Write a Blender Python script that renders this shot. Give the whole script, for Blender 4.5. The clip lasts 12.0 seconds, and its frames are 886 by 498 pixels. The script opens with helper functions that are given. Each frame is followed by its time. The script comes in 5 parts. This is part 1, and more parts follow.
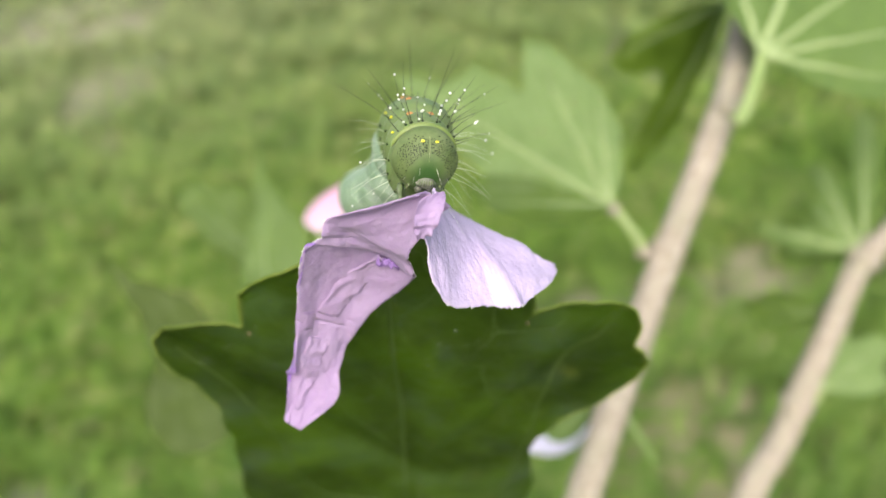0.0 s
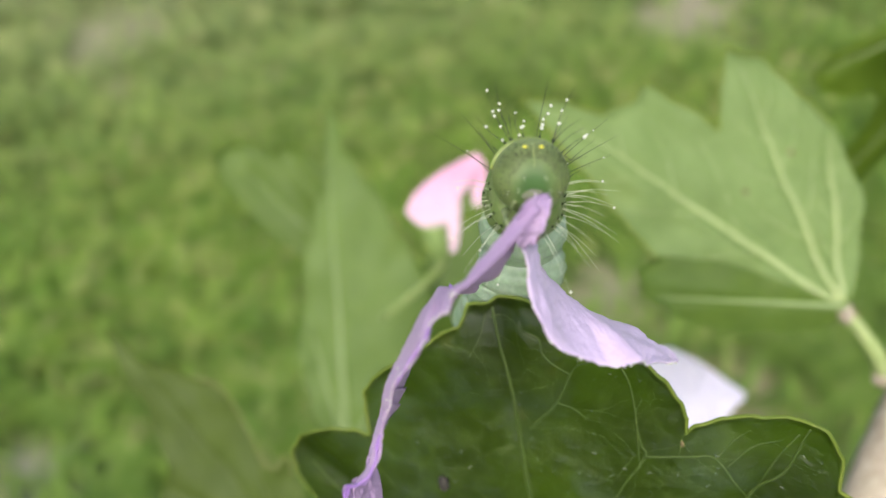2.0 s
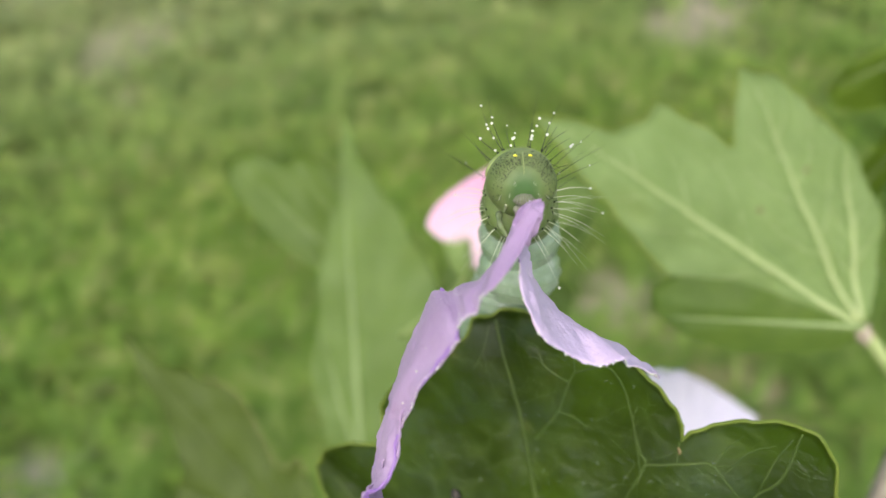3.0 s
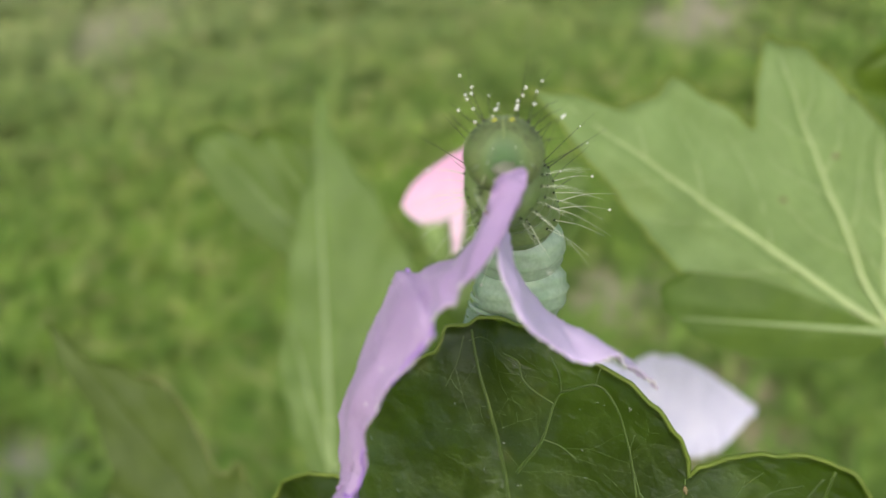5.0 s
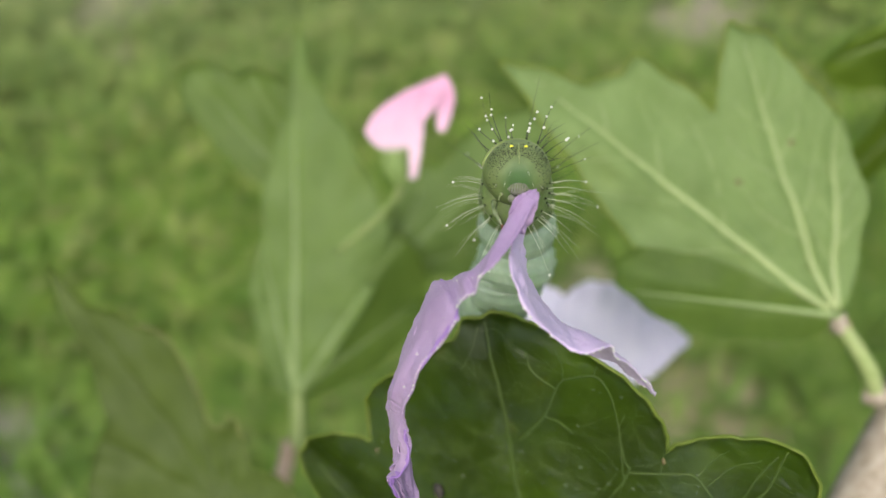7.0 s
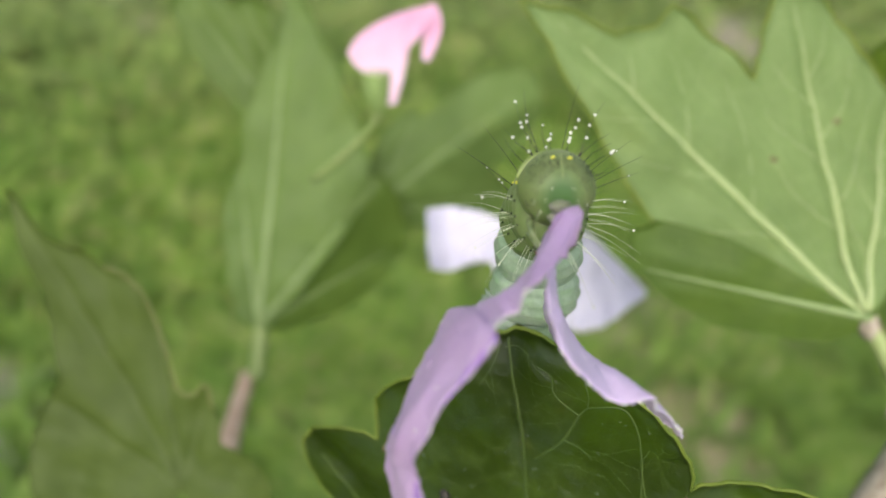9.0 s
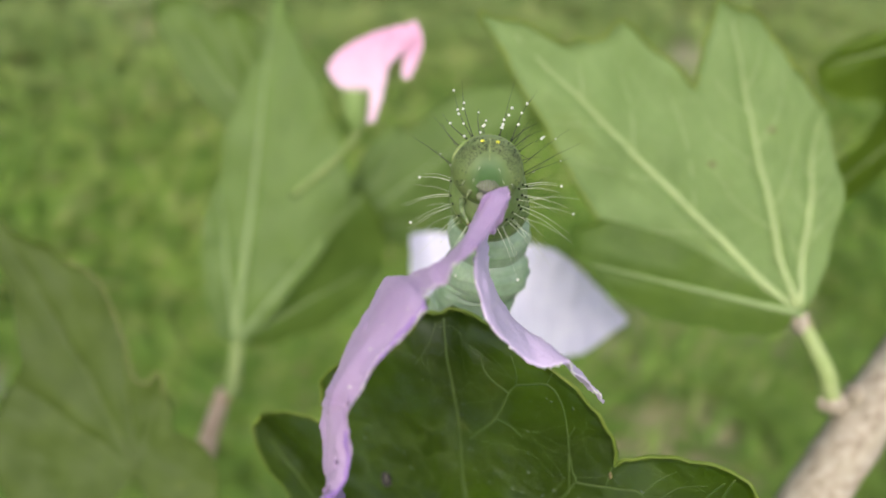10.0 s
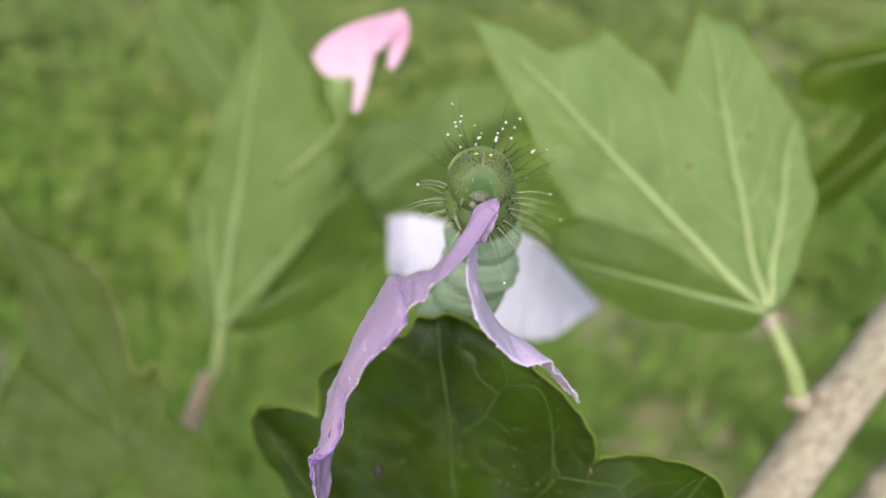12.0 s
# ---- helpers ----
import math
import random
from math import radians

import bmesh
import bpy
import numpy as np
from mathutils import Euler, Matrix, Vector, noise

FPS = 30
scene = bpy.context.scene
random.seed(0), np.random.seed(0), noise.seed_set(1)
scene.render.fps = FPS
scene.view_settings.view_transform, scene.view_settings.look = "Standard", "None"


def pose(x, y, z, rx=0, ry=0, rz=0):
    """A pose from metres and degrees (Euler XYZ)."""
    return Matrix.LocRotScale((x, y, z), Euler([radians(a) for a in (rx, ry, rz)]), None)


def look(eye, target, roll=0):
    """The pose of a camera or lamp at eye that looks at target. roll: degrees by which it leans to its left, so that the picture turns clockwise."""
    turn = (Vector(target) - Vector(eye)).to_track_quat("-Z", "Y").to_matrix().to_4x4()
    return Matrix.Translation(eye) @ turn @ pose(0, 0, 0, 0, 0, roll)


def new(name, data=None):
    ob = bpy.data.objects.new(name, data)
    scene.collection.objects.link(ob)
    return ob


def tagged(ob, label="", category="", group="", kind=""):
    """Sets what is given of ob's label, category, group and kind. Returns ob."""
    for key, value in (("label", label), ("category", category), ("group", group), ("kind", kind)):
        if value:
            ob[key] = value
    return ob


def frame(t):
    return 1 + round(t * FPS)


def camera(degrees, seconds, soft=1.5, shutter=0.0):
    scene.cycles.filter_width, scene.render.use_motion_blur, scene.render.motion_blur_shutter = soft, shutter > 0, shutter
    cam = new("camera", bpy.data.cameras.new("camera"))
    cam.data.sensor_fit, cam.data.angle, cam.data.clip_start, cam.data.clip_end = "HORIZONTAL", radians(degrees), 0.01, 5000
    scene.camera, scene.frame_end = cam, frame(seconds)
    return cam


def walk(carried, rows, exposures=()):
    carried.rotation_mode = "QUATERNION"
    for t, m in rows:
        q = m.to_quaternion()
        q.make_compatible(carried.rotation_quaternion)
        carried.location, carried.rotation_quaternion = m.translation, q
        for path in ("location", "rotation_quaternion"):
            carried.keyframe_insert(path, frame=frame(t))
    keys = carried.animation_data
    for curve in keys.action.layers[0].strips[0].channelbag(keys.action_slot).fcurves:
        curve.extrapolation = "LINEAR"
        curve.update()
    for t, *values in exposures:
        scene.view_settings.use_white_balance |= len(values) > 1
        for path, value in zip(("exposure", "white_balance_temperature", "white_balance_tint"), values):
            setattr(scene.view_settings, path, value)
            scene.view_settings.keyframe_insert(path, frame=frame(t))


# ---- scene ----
# ------------------------------------------------------------ camera
cam = camera(63.2, 12.0, soft=1.5)
cam.data.dof.use_dof = True
cam.data.dof.focus_distance = 0.0530
cam.data.dof.aperture_fstop = 19.5
walk(cam, [
    (0, pose(0.02071, -0.05207, 1.30895, 54.87, 1.68, -2.23)),
    (0.2, pose(0.01307, -0.04034, 1.31641, 54.03, 1.66, -2.33)),
    (0.5, pose(0.00846, -0.02652, 1.31452, 53.11, 1.58, -2.62)),
    (1, pose(0.00031, -0.00741, 1.30728, 51.67, 0.87, -2.26)),
    (1.5, pose(0.00191, 0.01067, 1.29579, 50.46, 1.15, -1.62)),
    (2, pose(0.00035, 0.00486, 1.29821, 51.34, 0.15, -0.46)),
    (2.5, pose(0.00000, 0.00000, 1.30000, 52.00, 0.00, 0.00)),
    (3, pose(0.00010, 0.00707, 1.29876, 51.92, 0.56, 0.01)),
    (5, pose(0.00121, 0.01564, 1.29091, 51.50, -0.57, 0.29)),
    (5.5, pose(0.00544, 0.01879, 1.28925, 50.75, -0.53, 0.22)),
    (6, pose(0.00575, 0.01112, 1.29576, 50.77, -1.41, 0.68)),
    (6.5, pose(0.00474, 0.01124, 1.28975, 50.75, -2.54, 1.49)),
    (7, pose(0.00591, 0.01167, 1.29046, 50.41, -3.01, 1.84)),
    (9, pose(0.00750, 0.01546, 1.27975, 50.23, -7.19, 5.48)),
    (9.5, pose(0.01106, 0.01226, 1.28170, 50.64, -7.50, 5.37)),
    (10, pose(0.01241, 0.01013, 1.28233, 51.06, -8.18, 5.72)),
    (10.5, pose(0.01349, 0.01321, 1.28143, 50.40, -8.09, 5.62)),
    (11, pose(0.01402, 0.01203, 1.28006, 50.31, -8.58, 6.34)),
    (11.5, pose(0.01318, 0.01147, 1.28107, 49.91, -8.31, 6.26)),
    (12, pose(0.01549, 0.00782, 1.28466, 50.39, -9.16, 7.05)),
], exposures=[(0.0, 1.08), (1.0, 1.0), (3.0, 0.92), (5.0, 0.74), (6.2, 0.69), (7.0, 0.71), (9.0, 0.80), (12.0, 0.76)])

# ------------------------------------------------------------ light: a bright overcast sky
world = bpy.data.worlds.new("overcast_sky")
scene.world = world
world.use_nodes = True
wt = world.node_tree
sky = wt.nodes.new("ShaderNodeTexSky")
sky.sky_type, sky.sun_disc = "NISHITA", False
sky.sun_elevation, sky.sun_rotation = radians(49), radians(193)
sky.air_density, sky.dust_density, sky.ozone_density = 1.0, 4.0, 0.6
wt.links.new(sky.outputs[0], wt.nodes["Background"].inputs[0])
wt.nodes["Background"].inputs[1].default_value = 0.12
sun = new("sun", bpy.data.lights.new("sun", "SUN"))
sun.data.energy, sun.data.angle, sun.data.color = 1.44, radians(38), (1.0, 0.97, 0.92)
sun.matrix_world = look((-0.35, -1.4, 3.0), (0, 0.1, 1.2))

MM = 0.001


# ------------------------------------------------------------ materials
class Mat:
    """A small wrapper for building node materials."""

    def __init__(self, name, rough=0.5, spec=0.3):
        self.m = bpy.data.materials.new(name)
        self.m.use_nodes = True
        self.t = self.m.node_tree
        self.bsdf = self.t.nodes["Principled BSDF"]
        self.out = self.t.nodes["Material Output"]
        self.bsdf.inputs["Roughness"].default_value = rough
        self.bsdf.inputs["Specular IOR Level"].default_value = spec
        self.co = self.node("ShaderNodeTexCoord")

    def node(self, kind, **inputs):
        n = self.t.nodes.new(kind)
        for k, v in inputs.items():
            n.inputs[k].default_value = v
        return n

    def link(self, a, b):
        self.t.links.new(a, b)

    def noise(self, scale, detail=3, rough=0.55, source=None):
        n = self.node("ShaderNodeTexNoise", Scale=scale, Detail=detail, Roughness=rough)
        self.link(source or self.co.outputs["Object"], n.inputs["Vector"])
        return n.outputs["Fac"]

    def ramp(self, fac, *stops):
        n = self.node("ShaderNodeValToRGB")
        els = n.color_ramp.elements
        while len(els) < len(stops):
            els.new(0.5)
        for e, (pos, col) in zip(els, stops):
            e.position, e.color = pos, (*col, 1) if len(col) == 3 else col
        self.link(fac, n.inputs["Fac"])
        return n.outputs["Color"]

    def mix(self, fac, a, b, mode="MIX"):
        n = self.node("ShaderNodeMix")
        n.data_type, n.blend_type = "RGBA", mode
        for sock, v in ((n.inputs[0], fac), (n.inputs[6], a), (n.inputs[7], b)):
            if isinstance(v, (int, float)):
                sock.default_value = v
            elif isinstance(v, tuple):
                sock.default_value = (*v, 1)
            else:
                self.link(v, sock)
        return n.outputs[2]

    def cells(self, scale, feature="DISTANCE_TO_EDGE", warp_by=0.5):
        warp = self.node("ShaderNodeTexNoise", Scale=scale * 0.8, Detail=2)
        self.link(self.co.outputs["Object"], warp.inputs["Vector"])
        add = self.node("ShaderNodeVectorMath")
        add.operation = "MULTIPLY_ADD"
        add.inputs[1].default_value = (warp_by / scale,) * 3
        self.link(warp.outputs["Color"], add.inputs[0])
        self.link(self.co.outputs["Object"], add.inputs[2])
        n = self.node("ShaderNodeTexVoronoi", Scale=scale)
        n.feature = feature
        self.link(add.outputs[0], n.inputs["Vector"])
        return n.outputs["Distance"]

    def bump(self, height, strength, distance):
        n = self.node("ShaderNodeBump", Strength=strength, Distance=distance)
        self.link(height, n.inputs["Height"])
        old = self.bsdf.inputs["Normal"]
        if old.is_linked:
            self.link(old.links[0].from_socket, n.inputs["Normal"])
        self.link(n.outputs[0], old)

    def base(self, col):
        if isinstance(col, tuple):
            self.bsdf.inputs["Base Color"].default_value = (*col, 1)
        else:
            self.link(col, self.bsdf.inputs["Base Color"])

    def thin(self, col, amount):
        """Light passes through a thin leaf or petal."""
        tr = self.node("ShaderNodeBsdfTranslucent")
        self.link(col, tr.inputs[0]) if not isinstance(col, tuple) else None
        if isinstance(col, tuple):
            tr.inputs[0].default_value = (*col, 1)
        mx = self.node("ShaderNodeMixShader", Fac=amount)
        self.link(self.bsdf.outputs[0], mx.inputs[1])
        self.link(tr.outputs[0], mx.inputs[2])
        self.link(mx.outputs[0], self.out.inputs["Surface"])


def leaf_material(name, dark, light, vein, through_col, amount, rough, net=0.5, fine=0.35):
    k = Mat(name, rough, 0.25)
    col = k.ramp(k.noise(110, 4), (0.3, dark), (0.72, light))
    col = k.mix(k.ramp(k.noise(45, 4, 0.65), (0.45, (0, 0, 0)), (0.75, (0.55,) * 3)), col, tuple(c * 0.72 for c in dark))
    col = k.mix(k.ramp(k.noise(75, 3, 0.6), (0.60, (0, 0, 0)), (0.8, (0.5,) * 3)), col, tuple(c * t for c, t in zip(light, (1.35, 1.2, 1.1))))
    col = k.mix(k.ramp(k.noise(420, 3), (0.35, (0, 0, 0)), (0.8, (0.25, 0.25, 0.25))), col, tuple(c * 1.25 for c in light))
    lines = k.ramp(k.cells(170, warp_by=1.4), (0.0, (net,) * 3), (0.045, (0, 0, 0)))
    small = k.ramp(k.cells(950), (0.0, (fine,) * 3), (0.09, (0, 0, 0)))
    col = k.mix(lines, col, vein)
    col = k.mix(small, col, vein)
    # a few yellow flecks of age
    col = k.mix(k.ramp(k.noise(190, 2), (0.70, (0, 0, 0)), (0.80, (0.35, 0.35, 0.35))), col, (0.22, 0.24, 0.03))
    k.base(col)
    k.bump(k.cells(170, warp_by=1.4), 0.3, 0.0007)
    k.bump(k.cells(950), 0.25, 0.00025)
    k.bump(k.noise(2600, 2), 0.15, 0.0001)
    k.thin(through_col, amount)
    return k.m


def near_leaf_material():
    """Dark glossy upper face: blotchy green, a broken net of fine pale veins, bluish sky sheen painted in, yellow
    flecks.
    """
    k = Mat("leaf_upper_dark", 0.42, 0.4)
    col = k.ramp(k.noise(70, 4, 0.6), (0.30, (0.011, 0.018, 0.003)), (0.5, (0.026, 0.042, 0.005)), (0.72, (0.046, 0.071, 0.009)))
    col = k.mix(k.ramp(k.noise(520, 4, 0.6), (0.40, (0, 0, 0)), (0.75, (0.5, 0.5, 0.5))), col, (0.040, 0.064, 0.011))
    breaks = k.ramp(k.noise(150, 3), (0.40, (0, 0, 0)), (0.60, (1, 1, 1)))
    net = k.mix(1.0, k.ramp(k.cells(330, warp_by=1.8), (0.0, (0.42,) * 3), (0.040, (0.22,) * 3), (0.11, (0, 0, 0))), breaks, "MULTIPLY")
    tiny = k.mix(1.0, k.ramp(k.cells(1150, warp_by=1.2), (0.0, (0.22,) * 3), (0.09, (0, 0, 0))), breaks, "MULTIPLY")
    col = k.mix(net, col, (0.12, 0.17, 0.045))
    col = k.mix(tiny, col, (0.08, 0.12, 0.03))
    # patches of reflected sky, mixed into the base colour
    sky_sheen = k.ramp(k.noise(130, 5, 0.65), (0.50, (0, 0, 0)), (0.68, (0.75,) * 3))
    col = k.mix(sky_sheen, col, (0.052, 0.070, 0.054))
    col = k.mix(k.ramp(k.noise(240, 1), (0.70, (0, 0, 0)), (0.80, (0.4,) * 3)), col, (0.16, 0.15, 0.02))
    k.base(col)
    k.link(k.ramp(k.noise(120, 4), (0.35, (0.34,) * 3), (0.7, (0.60,) * 3)), k.bsdf.inputs["Roughness"])
    k.bump(k.cells(330, warp_by=1.8), 0.7, 0.0007)
    k.bump(k.cells(1150, warp_by=1.2), 0.5, 0.0003)
    k.bump(k.noise(260, 5), 0.5, 0.0009)
    k.bump(k.cells(2300, warp_by=0.8), 0.5, 0.00016)
    k.bump(k.noise(3600, 2), 0.2, 0.0001)
    k.thin(k.ramp(k.noise(85, 4, 0.6), (0.36, (0.30, 0.42, 0.065)), (0.66, (0.68, 0.88, 0.11))), 0.47)
    return k.m


LEAF_DARK = near_leaf_material()
LEAF_UNDER = leaf_material("leaf_underside", (0.150, 0.228, 0.071), (0.215, 0.312, 0.106), (0.30, 0.39, 0.16), (0.265, 0.42, 0.075), 0.32, 0.62, 0.2, 0.15)
LEAF_MID = leaf_material("leaf_mid_green", (0.112, 0.182, 0.043), (0.155, 0.240, 0.060), (0.20, 0.28, 0.10), (0.20, 0.33, 0.05), 0.30, 0.55, 0.2, 0.1)
LEAF_OLIVE = leaf_material("leaf_upper_olive", (0.053, 0.084, 0.013), (0.078, 0.117, 0.019), (0.10, 0.14, 0.036), (0.13, 0.21, 0.018), 0.22, 0.6, 0.15, 0.1)
# green of the darker leaves; also stands for shade on two bent lobes
LEAF_SHADE = leaf_material("leaf_dark_and_shaded", (0.070, 0.125, 0.020), (0.115, 0.185, 0.030), (0.17, 0.24, 0.065), (0.19, 0.34, 0.03), 0.30, 0.5, 0.2, 0.1)

LEAF_DEEP = leaf_material("leaf_deep_green", (0.072, 0.125, 0.010), (0.115, 0.185, 0.018), (0.15, 0.22, 0.04), (0.22, 0.38, 0.015), 0.34, 0.5, 0.15, 0.1)


def plain(name, a, b, scale, rough, spec=0.3, bumps=0.2, depth=0.0002, through_col=None, amount=0.0, sss=0.0):
    k = Mat(name, rough, spec)
    k.base(k.ramp(k.noise(scale, 4), (0.3, a), (0.7, b)))
    k.bump(k.noise(scale * 4, 3), bumps, depth)
    if sss:
        k.bsdf.inputs["Subsurface Weight"].default_value = sss
        k.bsdf.inputs["Subsurface Radius"].default_value = (0.4, 0.6, 0.2)
        k.bsdf.inputs["Subsurface Scale"].default_value = 0.0012
    if through_col:
        k.thin(through_col, amount)
    return k.m


VEIN_PALE = plain("pale_vein", (0.30, 0.38, 0.16), (0.38, 0.46, 0.21), 500, 0.6)
VEIN_MID = plain("soft_green_vein", (0.22, 0.30, 0.12), (0.27, 0.36, 0.15), 500, 0.6)
VEIN_DARK = plain("olive_vein", (0.075, 0.110, 0.026), (0.10, 0.14, 0.036), 500, 0.5)
PETIOLE = plain("petiole_green", (0.20, 0.29, 0.08), (0.30, 0.36, 0.15), 260, 0.55)
EDGE = plain("leaf_margin", (0.12, 0.18, 0.03), (0.22, 0.27, 0.05), 300, 0.5, through_col=(0.42, 0.55, 0.08), amount=0.4)
DRY_RIM = plain("dry_rim", (0.16, 0.18, 0.05), (0.27, 0.24, 0.12), 120, 0.6)
BROWN = plain("brown_blemish", (0.12, 0.10, 0.045), (0.20, 0.16, 0.07), 900, 0.7)
VEIN_NEAR = plain("pale_green_vein", (0.058, 0.092, 0.024), (0.108, 0.146, 0.050), 420, 0.5, through_col=(0.60, 0.78, 0.16), amount=0.42)
DUST = plain("pale_dust", (0.22, 0.26, 0.17), (0.34, 0.38, 0.27), 900, 0.8)
CALYX = plain("calyx_green", (0.20, 0.30, 0.09), (0.28, 0.38, 0.13), 300, 0.6, through_col=(0.2, 0.35, 0.06), amount=0.2)


def bark_material():
    k = Mat("greyish_bark", 0.85, 0.2)
    st = k.node("ShaderNodeMapping")
    st.inputs["Scale"].default_value = (1, 1, 0.22)
    k.link(k.co.outputs["Object"], st.inputs["Vector"])
    fibre = k.noise(900, 5, 0.65, st.outputs[0])
    col = k.ramp(fibre, (0.30, (0.20, 0.165, 0.12)), (0.52, (0.36, 0.31, 0.24)), (0.75, (0.47, 0.42, 0.34)))
    col = k.mix(k.ramp(k.noise(140, 3), (0.45, (0, 0, 0)), (0.75, (0.5, 0.5, 0.5))), col, (0.30, 0.30, 0.20))
    k.base(col)
    k.bump(fibre, 0.6, 0.0005)
    k.bump(k.noise(2600, 2), 0.3, 0.0002)
    return k.m


BARK = bark_material()
TWIG_BARK = plain("tan_twig_bark", (0.40, 0.29, 0.20), (0.56, 0.43, 0.33), 300, 0.8, 0.2, 0.5, 0.0004)


def petal_material(name, a, b, edge, through_col, amount, rough=0.55, base=None):
    k = Mat(name, rough, 0.25)
    k.bsdf.inputs["Sheen Weight"].default_value = 0.15
    col = k.ramp(k.noise(160, 3), (0.3, a), (0.7, b))
    st = k.node("ShaderNodeMapping")
    st.inputs["Scale"].default_value = (1, 0.12, 1)
    k.link(k.co.outputs["Object"], st.inputs["Vector"])
    streak = k.noise(1400, 3, 0.6, st.outputs[0])
    col = k.mix(k.ramp(streak, (0.45, (0, 0, 0)), (0.8, (0.35, 0.35, 0.35))), col, edge)
    if base:
        xyz = k.node("ShaderNodeSeparateXYZ")
        k.link(k.co.outputs["Object"], xyz.inputs[0])
        up = k.node("ShaderNodeMapRange")
        for key, v in (("From Min", 0.003), ("From Max", 0.0115), ("To Min", 0.65), ("To Max", 0.0)):
            up.inputs[key].default_value = v
        k.link(xyz.outputs["Y"], up.inputs["Value"])
        col = k.mix(up.outputs[0], col, base)
    k.base(col)
    k.bump(streak, 0.25, 0.00025)
    k.bump(k.noise(700, 4, 0.65), 0.5, 0.0005)
    k.bump(k.noise(2600, 3, 0.6), 0.4, 0.00016)
    k.thin(through_col, amount)
    return k.m


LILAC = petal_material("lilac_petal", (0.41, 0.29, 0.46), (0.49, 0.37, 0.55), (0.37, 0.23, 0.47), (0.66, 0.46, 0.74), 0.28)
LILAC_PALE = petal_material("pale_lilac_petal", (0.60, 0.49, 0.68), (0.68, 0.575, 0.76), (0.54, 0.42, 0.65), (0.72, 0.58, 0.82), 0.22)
VIOLET = petal_material("wilted_violet_edge", (0.28, 0.14, 0.46), (0.44, 0.28, 0.62), (0.18, 0.07, 0.34), (0.4, 0.2, 0.6), 0.2)
PINK = petal_material("pink_petal", (0.70, 0.38, 0.56), (0.78, 0.50, 0.66), (0.80, 0.34, 0.55), (0.9, 0.6, 0.72), 0.3, base=(0.84, 0.72, 0.80))
WHITE_PETAL = petal_material("white_petal", (0.68, 0.67, 0.81), (0.80, 0.79, 0.90), (0.52, 0.48, 0.72), (0.84, 0.82, 0.95), 0.3)


def skin(name, a, b, sss=0.35, rough=0.38, centre=None):
    """Insect skin; centre: a greener colour round the middle of the face."""
    k = Mat(name, rough, 0.4)
    col = k.ramp(k.noise(420, 4), (0.3, a), (0.7, b))
    col = k.mix(k.ramp(k.noise(2600, 3), (0.35, (0, 0, 0)), (0.75, (0.4, 0.4, 0.4))), col, tuple(c * 0.7 for c in a))
    if centre:
        at = k.node("ShaderNodeMapping")
        at.inputs["Location"].default_value = (0, 0.42, -0.9)
        at.inputs["Scale"].default_value = (620, 460, 500)
        k.link(k.co.outputs["Object"], at.inputs["Vector"])
        far = k.node("ShaderNodeVectorMath")
        far.operation = "LENGTH"
        k.link(at.outputs[0], far.inputs[0])
        col = k.mix(k.ramp(far.outputs["Value"], (0.35, (1, 1, 1)), (1.0, (0, 0, 0))), col, centre)
    k.base(col)
    k.bump(k.noise(1800, 3), 0.3, 0.00012)
    k.bsdf.inputs["Subsurface Weight"].default_value = sss
    k.bsdf.inputs["Subsurface Radius"].default_value = (0.5, 0.8, 0.3)
    k.bsdf.inputs["Subsurface Scale"].default_value = 0.0015
    return k.m


HEAD_SKIN = skin("head_green", (0.105, 0.150, 0.042), (0.165, 0.212, 0.080), rough=0.56, centre=(0.044, 0.108, 0.021))
THORAX = skin("thorax_green", (0.115, 0.170, 0.052), (0.185, 0.245, 0.095), sss=0.5)
COLLAR = skin("collar_yellow_green", (0.165, 0.225, 0.058), (0.235, 0.295, 0.092))
PALE_SKIN = skin("pale_bluish_green", (0.20, 0.295, 0.185), (0.33, 0.425, 0.295))
YELLOW = plain("yellow_spot", (0.62, 0.60, 0.03), (0.72, 0.68, 0.06), 900, 0.4)
ORANGE = plain("orange_wart", (0.46, 0.20, 0.06), (0.56, 0.28, 0.10), 900, 0.5)
SPECK = plain("dark_speck", (0.015, 0.025, 0.008), (0.03, 0.045, 0.012), 900, 0.5)
MOUTH = plain("grey_mouthparts", (0.115, 0.125, 0.085), (0.22, 0.225, 0.17), 2600, 0.42, sss=0.3)
LEG = plain("glassy_leg", (0.10, 0.14, 0.06), (0.20, 0.24, 0.12), 1800, 0.22, 0.5, sss=0.4)
CLAW = plain("brown_claw", (0.14, 0.05, 0.03), (0.22, 0.08, 0.04), 900, 0.4)
HAIR_DARK = plain("dark_bristle", (0.020, 0.022, 0.012), (0.05, 0.05, 0.03), 900, 0.4)
HAIR_PALE = plain("pale_bristle", (0.50, 0.55, 0.40), (0.62, 0.66, 0.50), 900, 0.4)
POLLEN = plain("white_pollen", (0.60, 0.63, 0.52), (0.78, 0.80, 0.70), 2000, 0.6, 0.3, 0.5)
SPLAT = plain("dry_dropping", (0.012, 0.012, 0.010), (0.07, 0.065, 0.055), 1600, 0.85, 0.1)


